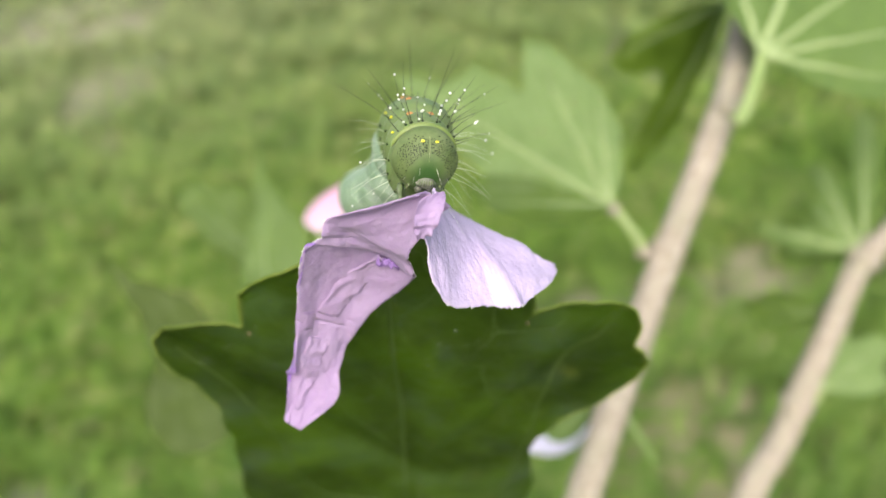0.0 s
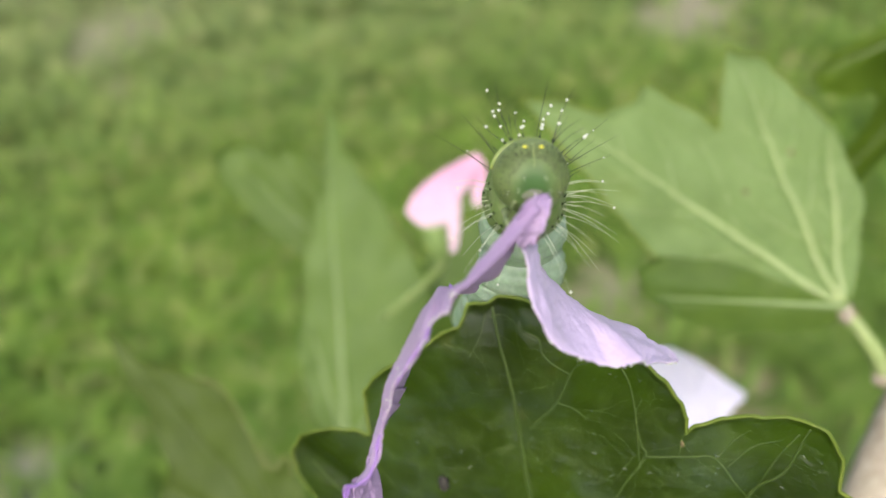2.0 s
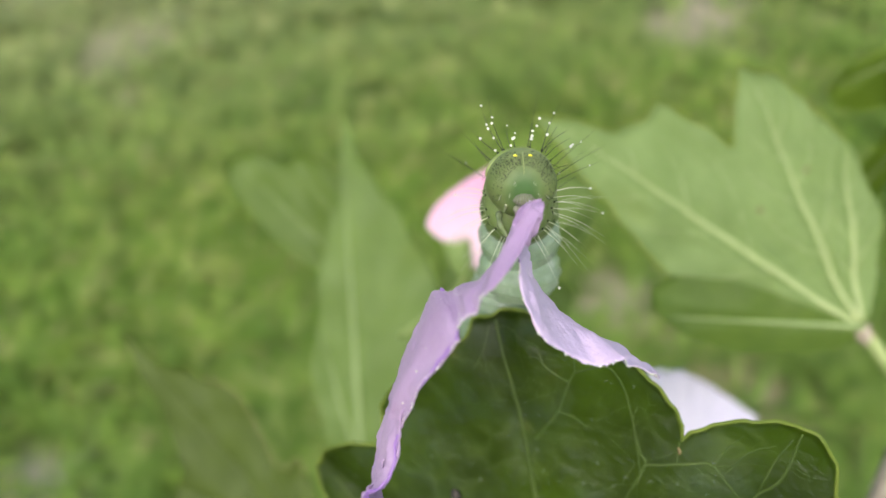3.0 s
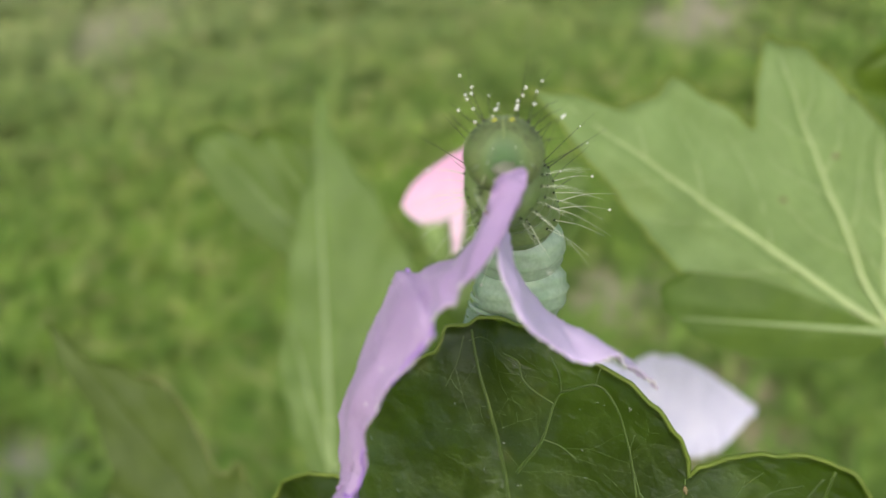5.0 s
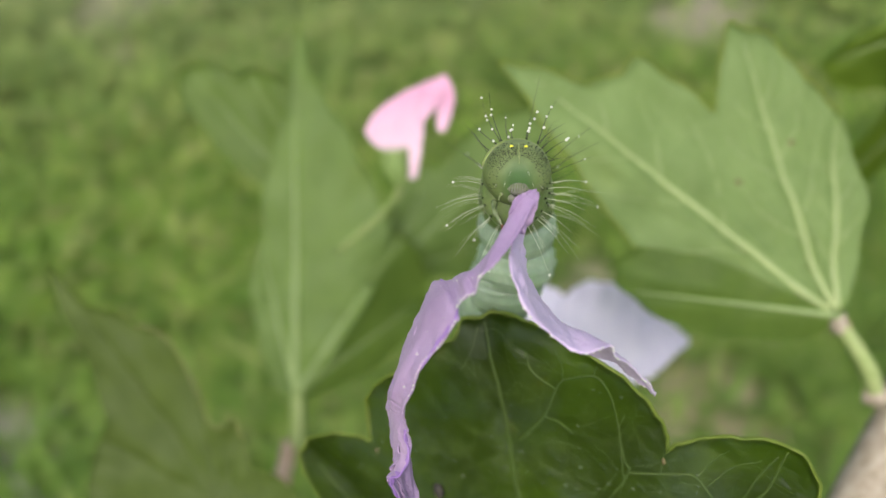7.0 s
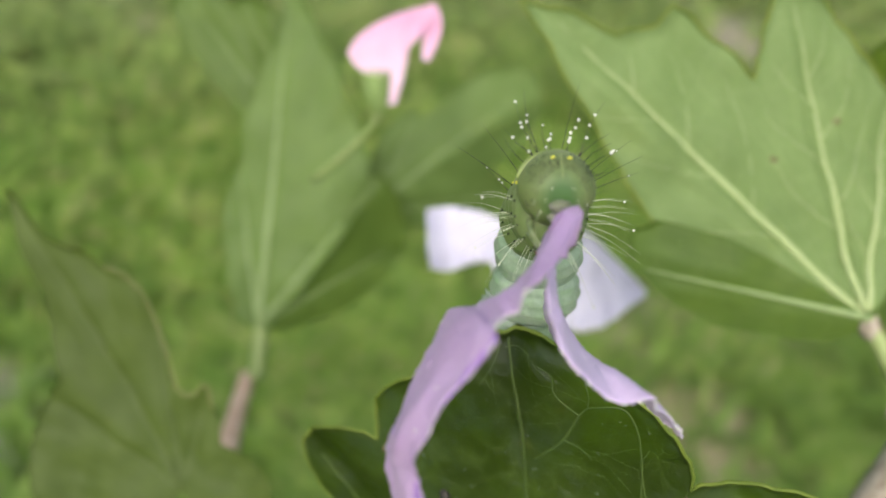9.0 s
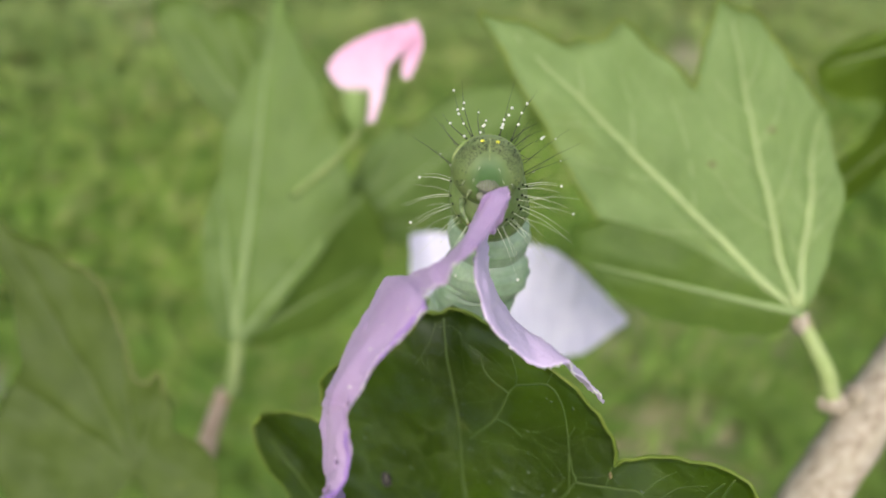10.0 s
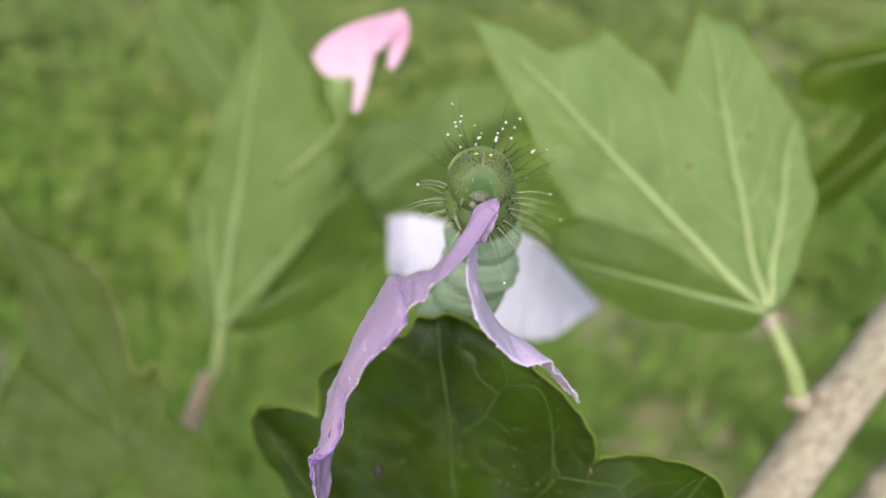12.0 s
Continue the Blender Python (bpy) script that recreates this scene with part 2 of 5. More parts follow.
# worn bare patches of the lawn: place, reach, colour
BARE = [(-2.0, 4.3, 0.6, (0.40, 0.35, 0.27)), (-1.5, 3.3, 0.3, (0.38, 0.34, 0.24)), (1.25, 3.5, 0.35, (0.36, 0.31, 0.24)), (-0.80, 0.80, 0.16, (0.46, 0.43, 0.38)), (0.60, 1.06, 0.24, (0.36, 0.30, 0.20)),
        (0.50, 1.42, 0.18, (0.34, 0.30, 0.22)), (-1.3, 2.65, 0.12, (0.30, 0.27, 0.17)), (1.0, 1.6, 0.22, (0.32, 0.28, 0.19)), (-0.2, 1.0, 0.07, (0.34, 0.30, 0.22))]


def ground_material():
    k = Mat("lawn_soil", 0.95, 0.1)
    col = k.ramp(k.noise(3.0, 5, 0.6), (0.30, (0.06, 0.10, 0.02)), (0.50, (0.09, 0.125, 0.033)), (0.68, (0.17, 0.165, 0.075)))
    col = k.mix(k.ramp(k.noise(17, 4), (0.42, (0, 0, 0)), (0.62, (0.8, 0.8, 0.8))), col, (0.07, 0.12, 0.02))
    col = k.mix(k.ramp(k.noise(0.9, 2), (0.60, (0, 0, 0)), (0.72, (0.7, 0.7, 0.7))), col, (0.30, 0.25, 0.17))
    for (x, y, r, tone) in BARE:
        d = k.node("ShaderNodeVectorMath")
        d.operation = "DISTANCE"
        d.inputs[1].default_value = (x, y, 0)
        k.link(k.co.outputs["Object"], d.inputs[0])
        add = k.node("ShaderNodeMath")
        add.operation = "MULTIPLY_ADD"
        k.link(k.noise(3.5, 3), add.inputs[0])
        add.inputs[1].default_value = 0.9 * r
        k.link(d.outputs["Value"], add.inputs[2])
        soft = k.node("ShaderNodeMapRange")
        for name, v in (("From Min", 0.9 * r), ("From Max", 2.0 * r), ("To Min", 0.6), ("To Max", 0.0)):
            soft.inputs[name].default_value = v
        k.link(add.outputs[0], soft.inputs["Value"])
        col = k.mix(soft.outputs[0], col, tone)
    k.base(col)
    k.bump(k.noise(40, 4), 0.6, 0.02)
    return k.m


def blade_material():
    k = Mat("grass_blades", 0.55, 0.3)
    g = k.node("ShaderNodeNewGeometry")
    col = k.ramp(g.outputs["Random Per Island"], (0.0, (0.125, 0.225, 0.032)), (0.45, (0.19, 0.31, 0.048)), (0.8, (0.27, 0.38, 0.078)), (1.0, (0.40, 0.39, 0.18)))
    big = k.ramp(k.noise(1.7, 3), (0.35, (0.85, 0.92, 0.75)), (0.65, (1.2, 1.12, 1.15)))
    col = k.mix(1.0, col, big, "MULTIPLY")
    clumps = k.ramp(k.noise(11.0, 4, 0.72), (0.36, (0.66, 0.76, 0.62)), (0.50, (0.94, 0.96, 0.92)), (0.64, (1.24, 1.20, 1.22)))
    col = k.mix(1.0, col, clumps, "MULTIPLY")
    # the lawn is drier further off and a darker green close by
    y = k.node("ShaderNodeSeparateXYZ")
    k.link(k.co.outputs["Object"], y.inputs[0])
    far = k.node("ShaderNodeMapRange")
    for name, v in (("From Min", 2.1), ("From Max", 4.8), ("To Min", 0.0), ("To Max", 0.5)):
        far.inputs[name].default_value = v
    slant = k.node("ShaderNodeMath")
    slant.operation = "MULTIPLY_ADD"
    slant.inputs[1].default_value = -0.45
    k.link(y.outputs["X"], slant.inputs[0])
    k.link(y.outputs["Y"], slant.inputs[2])
    k.link(slant.outputs[0], far.inputs["Value"])
    col = k.mix(far.outputs[0], col, (0.45, 0.46, 0.25))
    near = k.node("ShaderNodeMapRange")
    for name, v in (("From Min", 0.9), ("From Max", 1.9), ("To Min", 0.5), ("To Max", 0.0)):
        near.inputs[name].default_value = v
    k.link(slant.outputs[0], near.inputs["Value"])
    col = k.mix(near.outputs[0], col, (0.11, 0.185, 0.035))
    k.base(col)
    k.thin(col, 0.35)
    return k.m


GROUND = ground_material()
GRASS = blade_material()


# ------------------------------------------------------------ mesh helpers
def mesh_of(name, bm, material):
    me = bpy.data.meshes.new(name)
    bm.normal_update()
    bm.to_mesh(me)
    bm.free()
    me.materials.append(material)
    me.polygons.foreach_set("use_smooth", [True] * len(me.polygons))
    return me


def part(name, bm, material, parent, label=""):
    ob = new(name, mesh_of(name, bm, material))
    ob.parent = parent
    return tagged(ob, label)


def share(name, me, parent, m):
    """A further part on a mesh that already exists."""
    ob = new(name, me)
    ob.parent = parent
    ob.matrix_basis = m
    return ob


def holder(name, m, label, category, group=""):
    ob = new(name)
    ob.empty_display_size = 0.002
    ob.matrix_basis = m
    return tagged(ob, label, category, group)


def spline(points, n):
    """n + 1 points along a smooth curve through the given ones."""
    p = [Vector(q) for q in points]
    p = [2 * p[0] - p[1]] + p + [2 * p[-1] - p[-2]]
    out = []
    for i in range(n + 1):
        s = i / n * (len(p) - 3)
        k = min(int(s), len(p) - 4)
        u = s - k
        a, b, c, d = p[k:k + 4]
        out.append(0.5 * (2 * b + (c - a) * u + (2 * a - 5 * b + 4 * c - d) * u * u + (3 * b - a - 3 * c + d) * u ** 3))
    return out


def tube(bm, path, radius, sides=8, flat=1.0, rough=0.0):
    """A tube along path; radius is a number or a function of 0..1."""
    rings = []
    up = Vector((0.13, 0.31, 0.94))
    for i, p in enumerate(path):
        d = (path[min(i + 1, len(path) - 1)] - path[max(i - 1, 0)]).normalized()
        x = d.cross(up).normalized()
        y = x.cross(d)
        r = radius(i / (len(path) - 1)) if callable(radius) else radius
        ring = []
        for k in range(sides):
            a = 2 * math.pi * k / sides
            q = r * (1 + rough * noise.noise(p * 420 + Vector((math.cos(a), math.sin(a), 0)) * 1.3))
            ring.append(bm.verts.new(p + x * math.cos(a) * q + y * math.sin(a) * q * flat))
        rings.append(ring)
    for a, b in zip(rings, rings[1:]):
        for k in range(sides):
            bm.faces.new((a[k], a[(k + 1) % sides], b[(k + 1) % sides], b[k]))
    bm.faces.new(rings[0][::-1])
    bm.faces.new(rings[-1])
    return bm


def blob(bm, centre, size, turn=None, rings=10, sides=16, bumpy=0.0):
    """A rounded body with radii size round centre."""
    c = Vector(centre)
    turn = turn or Matrix.Identity(3)
    rows = []
    for i in range(1, rings):
        a = math.pi * i / rings
        row = []
        for k in range(sides):
            b = 2 * math.pi * k / sides
            v = Vector((math.sin(a) * math.cos(b), math.sin(a) * math.sin(b), math.cos(a)))
            s = 1 + bumpy * noise.noise(v * 2.3 + c * 900)
            row.append(bm.verts.new(c + turn @ Vector((v.x * size[0] * s, v.y * size[1] * s, v.z * size[2] * s))))
        rows.append(row)
    top, bottom = bm.verts.new(c + turn @ Vector((0, 0, size[2]))), bm.verts.new(c - turn @ Vector((0, 0, size[2])))
    for a, b in zip(rows, rows[1:]):
        for k in range(sides):
            bm.faces.new((a[k], b[k], b[(k + 1) % sides], a[(k + 1) % sides]))
    for k in range(sides):
        bm.faces.new((top, rows[0][k], rows[0][(k + 1) % sides]))
        bm.faces.new((bottom, rows[-1][(k + 1) % sides], rows[-1][k]))
    return bm


# ------------------------------------------------------------ leaves
class LeafShape:
    """A lobed leaf round its petiole, in millimetres: lobes of (degrees clockwise from up, length, spread in degrees, bluntness),
    or ribs of (degrees, length) with the margin's reach by degrees. fold: (degrees, side, slope) bends the part beyond a rib."""

    def __init__(self, lobes, margin=None, teeth=0.03, count=40, cup=0.0, wave=0.6, seed=0, fold=None, hook=0.0):
        self.lobes, self.margin, self.teeth, self.count, self.cup, self.wave, self.seed, self.fold, self.hook = lobes, margin, teeth, count, cup, wave, seed, fold, hook

    def radius(self, deg):
        best = 0.8
        if self.margin:
            d = (deg + 180) % 360 - 180
            k = self.margin
            if k[0][0] < d < k[-1][0]:
                i = max(j for j in range(len(k) - 1) if k[j][0] <= d)
                u = (d - k[i][0]) / (k[i + 1][0] - k[i][0])
                u = u * u * (3 - 2 * u) * 0.6 + u * 0.4
                best = max(best, k[i][1] + (k[i + 1][1] - k[i][1]) * u)
        else:
            for at, length, spread, blunt in self.lobes:
                u = abs((deg - at + 180) % 360 - 180) / spread
                if u < 1:
                    best = max(best, length * math.cos(u * math.pi / 2) ** blunt)
        saw = (deg * self.count / 360 + 0.3 * math.sin(deg * 0.11 + self.seed)) % 1
        return best * (1 + self.teeth * (math.sin(math.pi * saw) - 0.6))

    def height(self, x, y):
        r = math.hypot(x, y)
        p = Vector((x * 0.16, y * 0.16, self.seed * 3.1))
        z = self.wave * noise.noise(p) + 0.25 * self.wave * noise.noise(p * 3.3)
        deg = math.degrees(math.atan2(x, y))
        dip = min([abs((deg - at + 180) % 360 - 180) * r for at, *_ in self.lobes] + [400])
        z -= 0.5 * math.exp(-(dip / 70) ** 2) * min(1, r / 6)
        z -= self.hook * max(0.0, y - 33.0) ** 2
        if self.fold:
            at, side, slope = self.fold
            off = side * (x * math.cos(radians(at)) - y * math.sin(radians(at)))
            z += slope * max(0.0, off)
        return z + self.cup * r * r / 1000

    def point(self, deg, f):
        r = self.radius(deg) * f
        x, y = r * math.sin(radians(deg)), r * math.cos(radians(deg))
        return Vector((x, y, self.height(x, y))) * MM

    def blade(self, thick=0.22, rings=0):
        steps = 720 if self.margin else 240
        rings = rings or 16
        bm = bmesh.new()
        rows = []
        for i in range(1, rings + 1):
            rows.append([bm.verts.new(self.point(360 * k / steps, (i / rings) ** 0.8)) for k in range(steps)])
        mid = bm.verts.new(self.point(0, 0))
        for k in range(steps):
            bm.faces.new((mid, rows[0][(k + 1) % steps], rows[0][k]))
        for a, b in zip(rows, rows[1:]):
            for k in range(steps):
                bm.faces.new((a[k], a[(k + 1) % steps], b[(k + 1) % steps], b[k]))
        top = list(bm.faces)
        low = bmesh.ops.duplicate(bm, geom=top)
        lower = {}
        for v in low["vert_map"]:
            lower[v] = low["vert_map"][v]
        for f in [g for g in low["geom"] if isinstance(g, bmesh.types.BMFace)]:
            f.normal_flip()
        for row in rows + [[mid]]:
            for v in row:
                w = lower[v]
                (w if w is not v else v).co.z -= thick * MM
        for k in range(steps):
            a, b = rows[-1][k], rows[-1][(k + 1) % steps]
            bm.faces.new((a, lower[a], lower[b], b))
        return bm

    def vein(self, deg, reach=0.93, r0=0.35, r1=0.06, lift=0.05, bend=0.0, start=0.0):
        path = []
        for i in range(15):
            f = start + (reach - start) * i / 14
            p = self.point(deg + bend * (f - start) ** 2, f)
            path.append(p + Vector((0, 0, lift * MM)))
        return tube(bmesh.new(), path, lambda s: (r0 + (r1 - r0) * s) * MM, 6)

    def side_vein(self, deg, f0, turn, length, r0=0.14, lift=0.05):
        """A vein that leaves the rib at deg, f0 of the way out, turned by so many degrees."""
        r = self.radius(deg) * f0
        x, y = r * math.sin(radians(deg)), r * math.cos(radians(deg))
        path = []
        for i in range(9):
            s = i / 8
            a = radians(deg + turn * (1.15 - 0.75 * s) + 22 * noise.noise(Vector((x * 0.35, y * 0.35, self.seed + turn))))
            if i:
                x, y = x + math.sin(a) * length / 8, y + math.cos(a) * length / 8
            q = math.hypot(x, y)
            if q > 0.95 * self.radius(math.degrees(math.atan2(x, y))):
                break
            path.append(Vector((x, y, self.height(x, y) + lift)) * MM)
        if len(path) < 3:
            return None
        return tube(bmesh.new(), path, lambda s: (r0 * (1 - 0.75 * s)) * MM, 5)


    def trace(self, points, lift=0.04, n=40):
        """A path over the blade through places given in millimetres."""
        return [Vector((p.x, p.y, self.height(p.x, p.y) + lift)) * MM for p in spline([(x, y, 0) for x, y in points], n)]

    def branchlets(self, paths, per_path, rng, r0=0.05, lift=0.0):
        """Fine veins that leave the given paths, wander and fork, in one mesh."""
        bm = bmesh.new()
        stack = []
        for path in paths:
            for _ in range(per_path):
                i = rng.randint(2, len(path) - 3)
                d = path[i + 1] - path[i]
                stack.append((path[i] / MM, math.degrees(math.atan2(d.x, d.y)) + rng.choice((-1, 1)) * rng.uniform(40, 85), rng.uniform(2.0, 4.2), r0, 1))
        while stack:
            p, deg, length, r, level = stack.pop()
            x, y = p.x, p.y
            line = []
            for i in range(9):
                q = math.hypot(x, y)
                if q > 0.97 * self.radius(math.degrees(math.atan2(x, y))):
                    break
                line.append(Vector((x, y, self.height(x, y) + lift)) * MM)
                deg += rng.uniform(-13, 13)
                x, y = x + math.sin(radians(deg)) * length / 8, y + math.cos(radians(deg)) * length / 8
            if len(line) < 4:
                continue
            tube(bm, line, lambda f: r * (1 - 0.5 * f) * MM, 4)
            if level:
                for s in (-1, 1):
                    if rng.random() < 0.75:
                        stack.append((line[-1] / MM, deg + s * rng.uniform(30, 65), length * rng.uniform(0.5, 0.9), r * 0.75, level - 1))
        return bm


def build_leaf(name, m, shape, material, vein_material, label, group="", face=1, petiole=None, rib=0.35, ribs=None, sides=True, parent=None, rings=0, girth=0.75):
    """A leaf as a thing: blade, ribs, side veins and petiole. face: +1 when the ribs stand up from the side that is seen."""
    leaf = holder(name, m, label, "leaf", group)
    if parent:
        leaf.parent = parent
    part("blade", shape.blade(rings=rings), material, leaf)
    lift = 0.06 if face > 0 else -0.28
    for i, (at, length, *_) in enumerate(shape.lobes if ribs is None else ribs):
        part("midrib" if i == 0 else "vein", shape.vein(at, 0.94, rib * (1 if i == 0 else 0.75), 0.06, lift), vein_material, leaf)
        if sides:
            for f0 in (0.3, 0.5, 0.68):
                for s in (-1, 1):
                    bm = shape.side_vein(at, f0 + 0.04 * s, s * 42, length * 0.42 * (1.1 - f0), rib * 0.15, lift - 0.03)
                    if bm:
                        part("side_vein", bm, vein_material, leaf)
    if petiole:
        part("petiole", tube(bmesh.new(), spline([Vector(p) * MM for p in petiole], 12), lambda s: (girth + 0.4 * s) * MM, 10, rough=0.08), PETIOLE, leaf)
    return leaf


# ------------------------------------------------------------ ground
def build_ground():
    bm = bmesh.new()
    n = 60
    grid = [[None] * (n + 1) for _ in range(n + 1)]
    for i in range(n + 1):
        for j in range(n + 1):
            u, v = 2 * i / n - 1, 2 * j / n - 1
            x, y = 60 * u * abs(u) ** 1.6, 60 * v * abs(v) ** 1.6
            grid[i][j] = bm.verts.new((x, y, 0.02 * noise.noise(Vector((x * 0.9, y * 0.9, 0)))))
    for i in range(n):
        for j in range(n):
            bm.faces.new((grid[i][j], grid[i + 1][j], grid[i + 1][j + 1], grid[i][j + 1]))
    ob = new("ground", mesh_of("ground", bm, GROUND))
    tagged(ob, "lawn soil with thin grass and worn bare patches", "ground", kind="structure")


def build_grass():
    rng = random.Random(4)
    verts, faces = [], []
    for _ in range(46000):
        r, a = 6.6 * rng.random() ** 0.62, rng.uniform(0, 2 * math.pi)
        if r > 4.6 and rng.random() < (r - 4.6) / 2.0:
            continue
        x, y = r * math.cos(a), 1.2 + r * math.sin(a)
        dense = noise.noise(Vector((x * 2.4, y * 2.4, 3.0)))
        if dense < -0.22 and rng.random() < 0.6:
            continue
        if any(math.hypot(x - bx, y - by) < r * rng.uniform(0.6, 1.5) and rng.random() < 0.78 for bx, by, r, _ in BARE):
            continue
        for _ in range(8 if r < 2 else 5):
            a, off = rng.uniform(0, 6.283), rng.uniform(0, 0.045)
            bx, by = x + off * math.cos(a), y + off * math.sin(a)
            h, w = rng.uniform(0.025, 0.08) * (1 + 0.5 * dense), rng.uniform(0.003, 0.011)
            lean, dirx, diry = rng.uniform(0.6, 2.6) * h, math.cos(a), math.sin(a)
            sx, sy = -diry * w, dirx * w
            k = len(verts)
            z0 = 0.0
            verts += [(bx - sx, by - sy, z0), (bx + sx, by + sy, z0),
                      (bx + dirx * lean * 0.4 + sx, by + diry * lean * 0.4 + sy, h * 0.65), (bx + dirx * lean * 0.4 - sx, by + diry * lean * 0.4 - sy, h * 0.65),
                      (bx + dirx * lean, by + diry * lean, h * 0.95)]
            faces += [(k, k + 1, k + 2, k + 3), (k + 3, k + 2, k + 4)]
    me = bpy.data.meshes.new("grass")
    me.from_pydata(verts, [], faces)
    me.materials.append(GRASS)
    tagged(new("grass", me), "short bright green lawn grass with weeds and dry blades", "grass", kind="stuff")


build_ground()
build_grass()

# ------------------------------------------------------------ the woody stem with the pale leaf
VIEW = pose(0.01326, 0.01291, 1.28172, 50.40, -8.09, 5.61)      # the way the pale leaf faces
FIRST = pose(0.02047, -0.05325, 1.30865, 55.09, 1.35, -1.99)    # the way the stems face
SIXTH = pose(0.00465, 0.01110, 1.28990, 50.74, -2.52, 1.48)     # the way the low leaf faces


def facing(view, place, rx=0.0, ry=0.0, rz=0.0):
    """A pose at place, square to view, turned by so many degrees."""
    return Matrix.Translation(place) @ (view.to_3x3().to_4x4()) @ pose(0, 0, 0, rx, ry, rz)


def build_stem(name, points, r, label, knots=(), taper=0.29):
    ob = new(name)
    tagged(ob, label, "stem")
    path = spline([Vector(p) for p in points], 30 * (len(points) - 1))
    part("bark", tube(bmesh.new(), path, lambda s: r * (1.15 - taper * s) * (1 + 0.05 * noise.noise(Vector((s * 31, 0, 1)))), 20, rough=0.07), BARK, ob)
    for p, size in knots:
        part("node", blob(bmesh.new(), p, (size, size * 0.9, size * 0.8), bumpy=0.25), BARK, ob, "swollen leaf scar")
    return ob


build_stem("woody_stem", [(-0.16, -0.22, 0.0), (-0.09, -0.15, 0.55), (-0.03, -0.075, 0.98), (0.0046, -0.0273, 1.0913), (0.0272, 0.0075, 1.1315), (0.0498, 0.0421, 1.1718), (0.0687, 0.0710, 1.2054), (0.0894, 0.0995, 1.2388), (0.0962, 0.1132, 1.2505), (0.1010, 0.1262, 1.2690), (0.1075, 0.1480, 1.2990), (0.113, 0.168, 1.330)], 0.0040,
           "pale grey-brown woody stem with leaf scars", [((0.0722, 0.0790, 1.2150), 0.0024), ((0.0894, 0.0975, 1.2394), 0.0040), ((0.0520, 0.0440, 1.1745), 0.0030)], 0.45)
slender = build_stem("slender_stem", [(-0.10, -0.20, -0.08), (-0.02, -0.10, 0.50), (0.060, 0.015, 0.98), (0.0930, 0.0540, 1.0900), (0.1101, 0.0756, 1.1277), (0.1205, 0.0850, 1.1385), (0.1280, 0.0935, 1.1535), (0.1345, 0.1005, 1.1650), (0.1421, 0.1095, 1.1767), (0.1475, 0.1140, 1.1835), (0.1560, 0.1185, 1.1890), (0.19, 0.142, 1.210)], 0.0044,
           "slender pale brown stem further back in the shrub", [((0.1250, 0.0900, 1.1480), 0.0050), ((0.1462, 0.1130, 1.1820), 0.0050)], 0.45)

PALE_LEAF = LeafShape([(-46, 57), (-13.5, 42), (7, 26)],
                      [(-90, 1), (-72, 12), (-66.5, 27), (-64, 30), (-59, 35), (-54.5, 40.5), (-49.5, 51), (-47.2, 57.5), (-45, 54), (-41.3, 46.5), (-36, 44.6), (-32.2, 45),
                       (-28.5, 39), (-25, 32.6), (-22, 35.5), (-19, 38.2), (-14.8, 42.6), (-11.5, 40.6), (-7.7, 39.5), (-4, 35.5), (-1.5, 32.4), (7.3, 27.6), (17, 19.5), (28.7, 9), (40, 2.5), (60, 1)],
                      teeth=0.008, count=60, cup=1.0, wave=1.6, seed=1)
pale_leaf = build_leaf("hibiscus_leaf", facing(VIEW, (0.0611, 0.0842, 1.2231)), PALE_LEAF, LEAF_UNDER, VEIN_PALE,
           "pale green lobed leaf showing its veined underside", face=1, rib=0.65, sides=True, girth=1.0,
           petiole=[(0, 0, 0.2), (1.6, -3.5, 0.6), (3.4, -7.5, 0.8), (5.2, -11.6, -1.0), (8.0, -13.5, -3.5)])
part("margin", tube(bmesh.new(), [PALE_LEAF.point(d * 0.25, 1.0) for d in range(-264, 30)], 0.22 * MM, 6), EDGE, pale_leaf, "yellow-green leaf margin")
part("pulvinus", blob(bmesh.new(), (0.4 * MM, -1.2 * MM, 0.3 * MM), (1.35 * MM, 1.7 * MM, 1.2 * MM), None, 10, 16, 0.25), BARK, pale_leaf, "brown swollen joint of the petiole")
part("leaf_scar", blob(bmesh.new(), (5.3 * MM, -12.0 * MM, -0.9 * MM), (2.0 * MM, 1.7 * MM, 1.7 * MM), None, 10, 14, 0.35), BARK, pale_leaf, "knobbly brown scar where the petiole joins")
scar_rng = random.Random(6)
for k in range(7):
    a, f = scar_rng.uniform(-0.6, 0.9), k / 6
    part("brown_spot", blob(bmesh.new(), ((0.5 + 2.4 * f + a) * MM, (-0.8 - 5.2 * f) * MM, 1.15 * MM), (0.28 * MM, 0.5 * MM, 0.2 * MM), None, 5, 8, 0.4), BROWN, pale_leaf)
for deg, f in ((-8, 0.62), (-30, 0.55)):
    part("brown_spot", blob(bmesh.new(), PALE_LEAF.point(deg, f) + Vector((0, 0, 0.02 * MM)), (0.5 * MM, 0.36 * MM, 0.05 * MM), None, 6, 10, 0.4), BROWN, pale_leaf)
# lower lobe of the pale leaf, its shade painted as a darker green
SHADED_LOBE = LeafShape([(-77, 31)], [(-150, 2), (-120, 6), (-102, 10.5), (-91, 19.5), (-81, 26.5), (-75, 31), (-70, 31.5), (-65, 29), (-61, 22), (-55, 1)], teeth=0.008, count=60, cup=1.0, wave=0.7, seed=13, fold=(-77, -1, -0.5))
lobe = part("shaded_lobe", SHADED_LOBE.blade(), LEAF_SHADE, pale_leaf, "lobe turned from the light, its shade put into a darker green")
part("vein", SHADED_LOBE.vein(-77, 0.95, 0.5, 0.08, 0.1), VEIN_MID, lobe)
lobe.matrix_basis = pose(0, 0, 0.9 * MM)

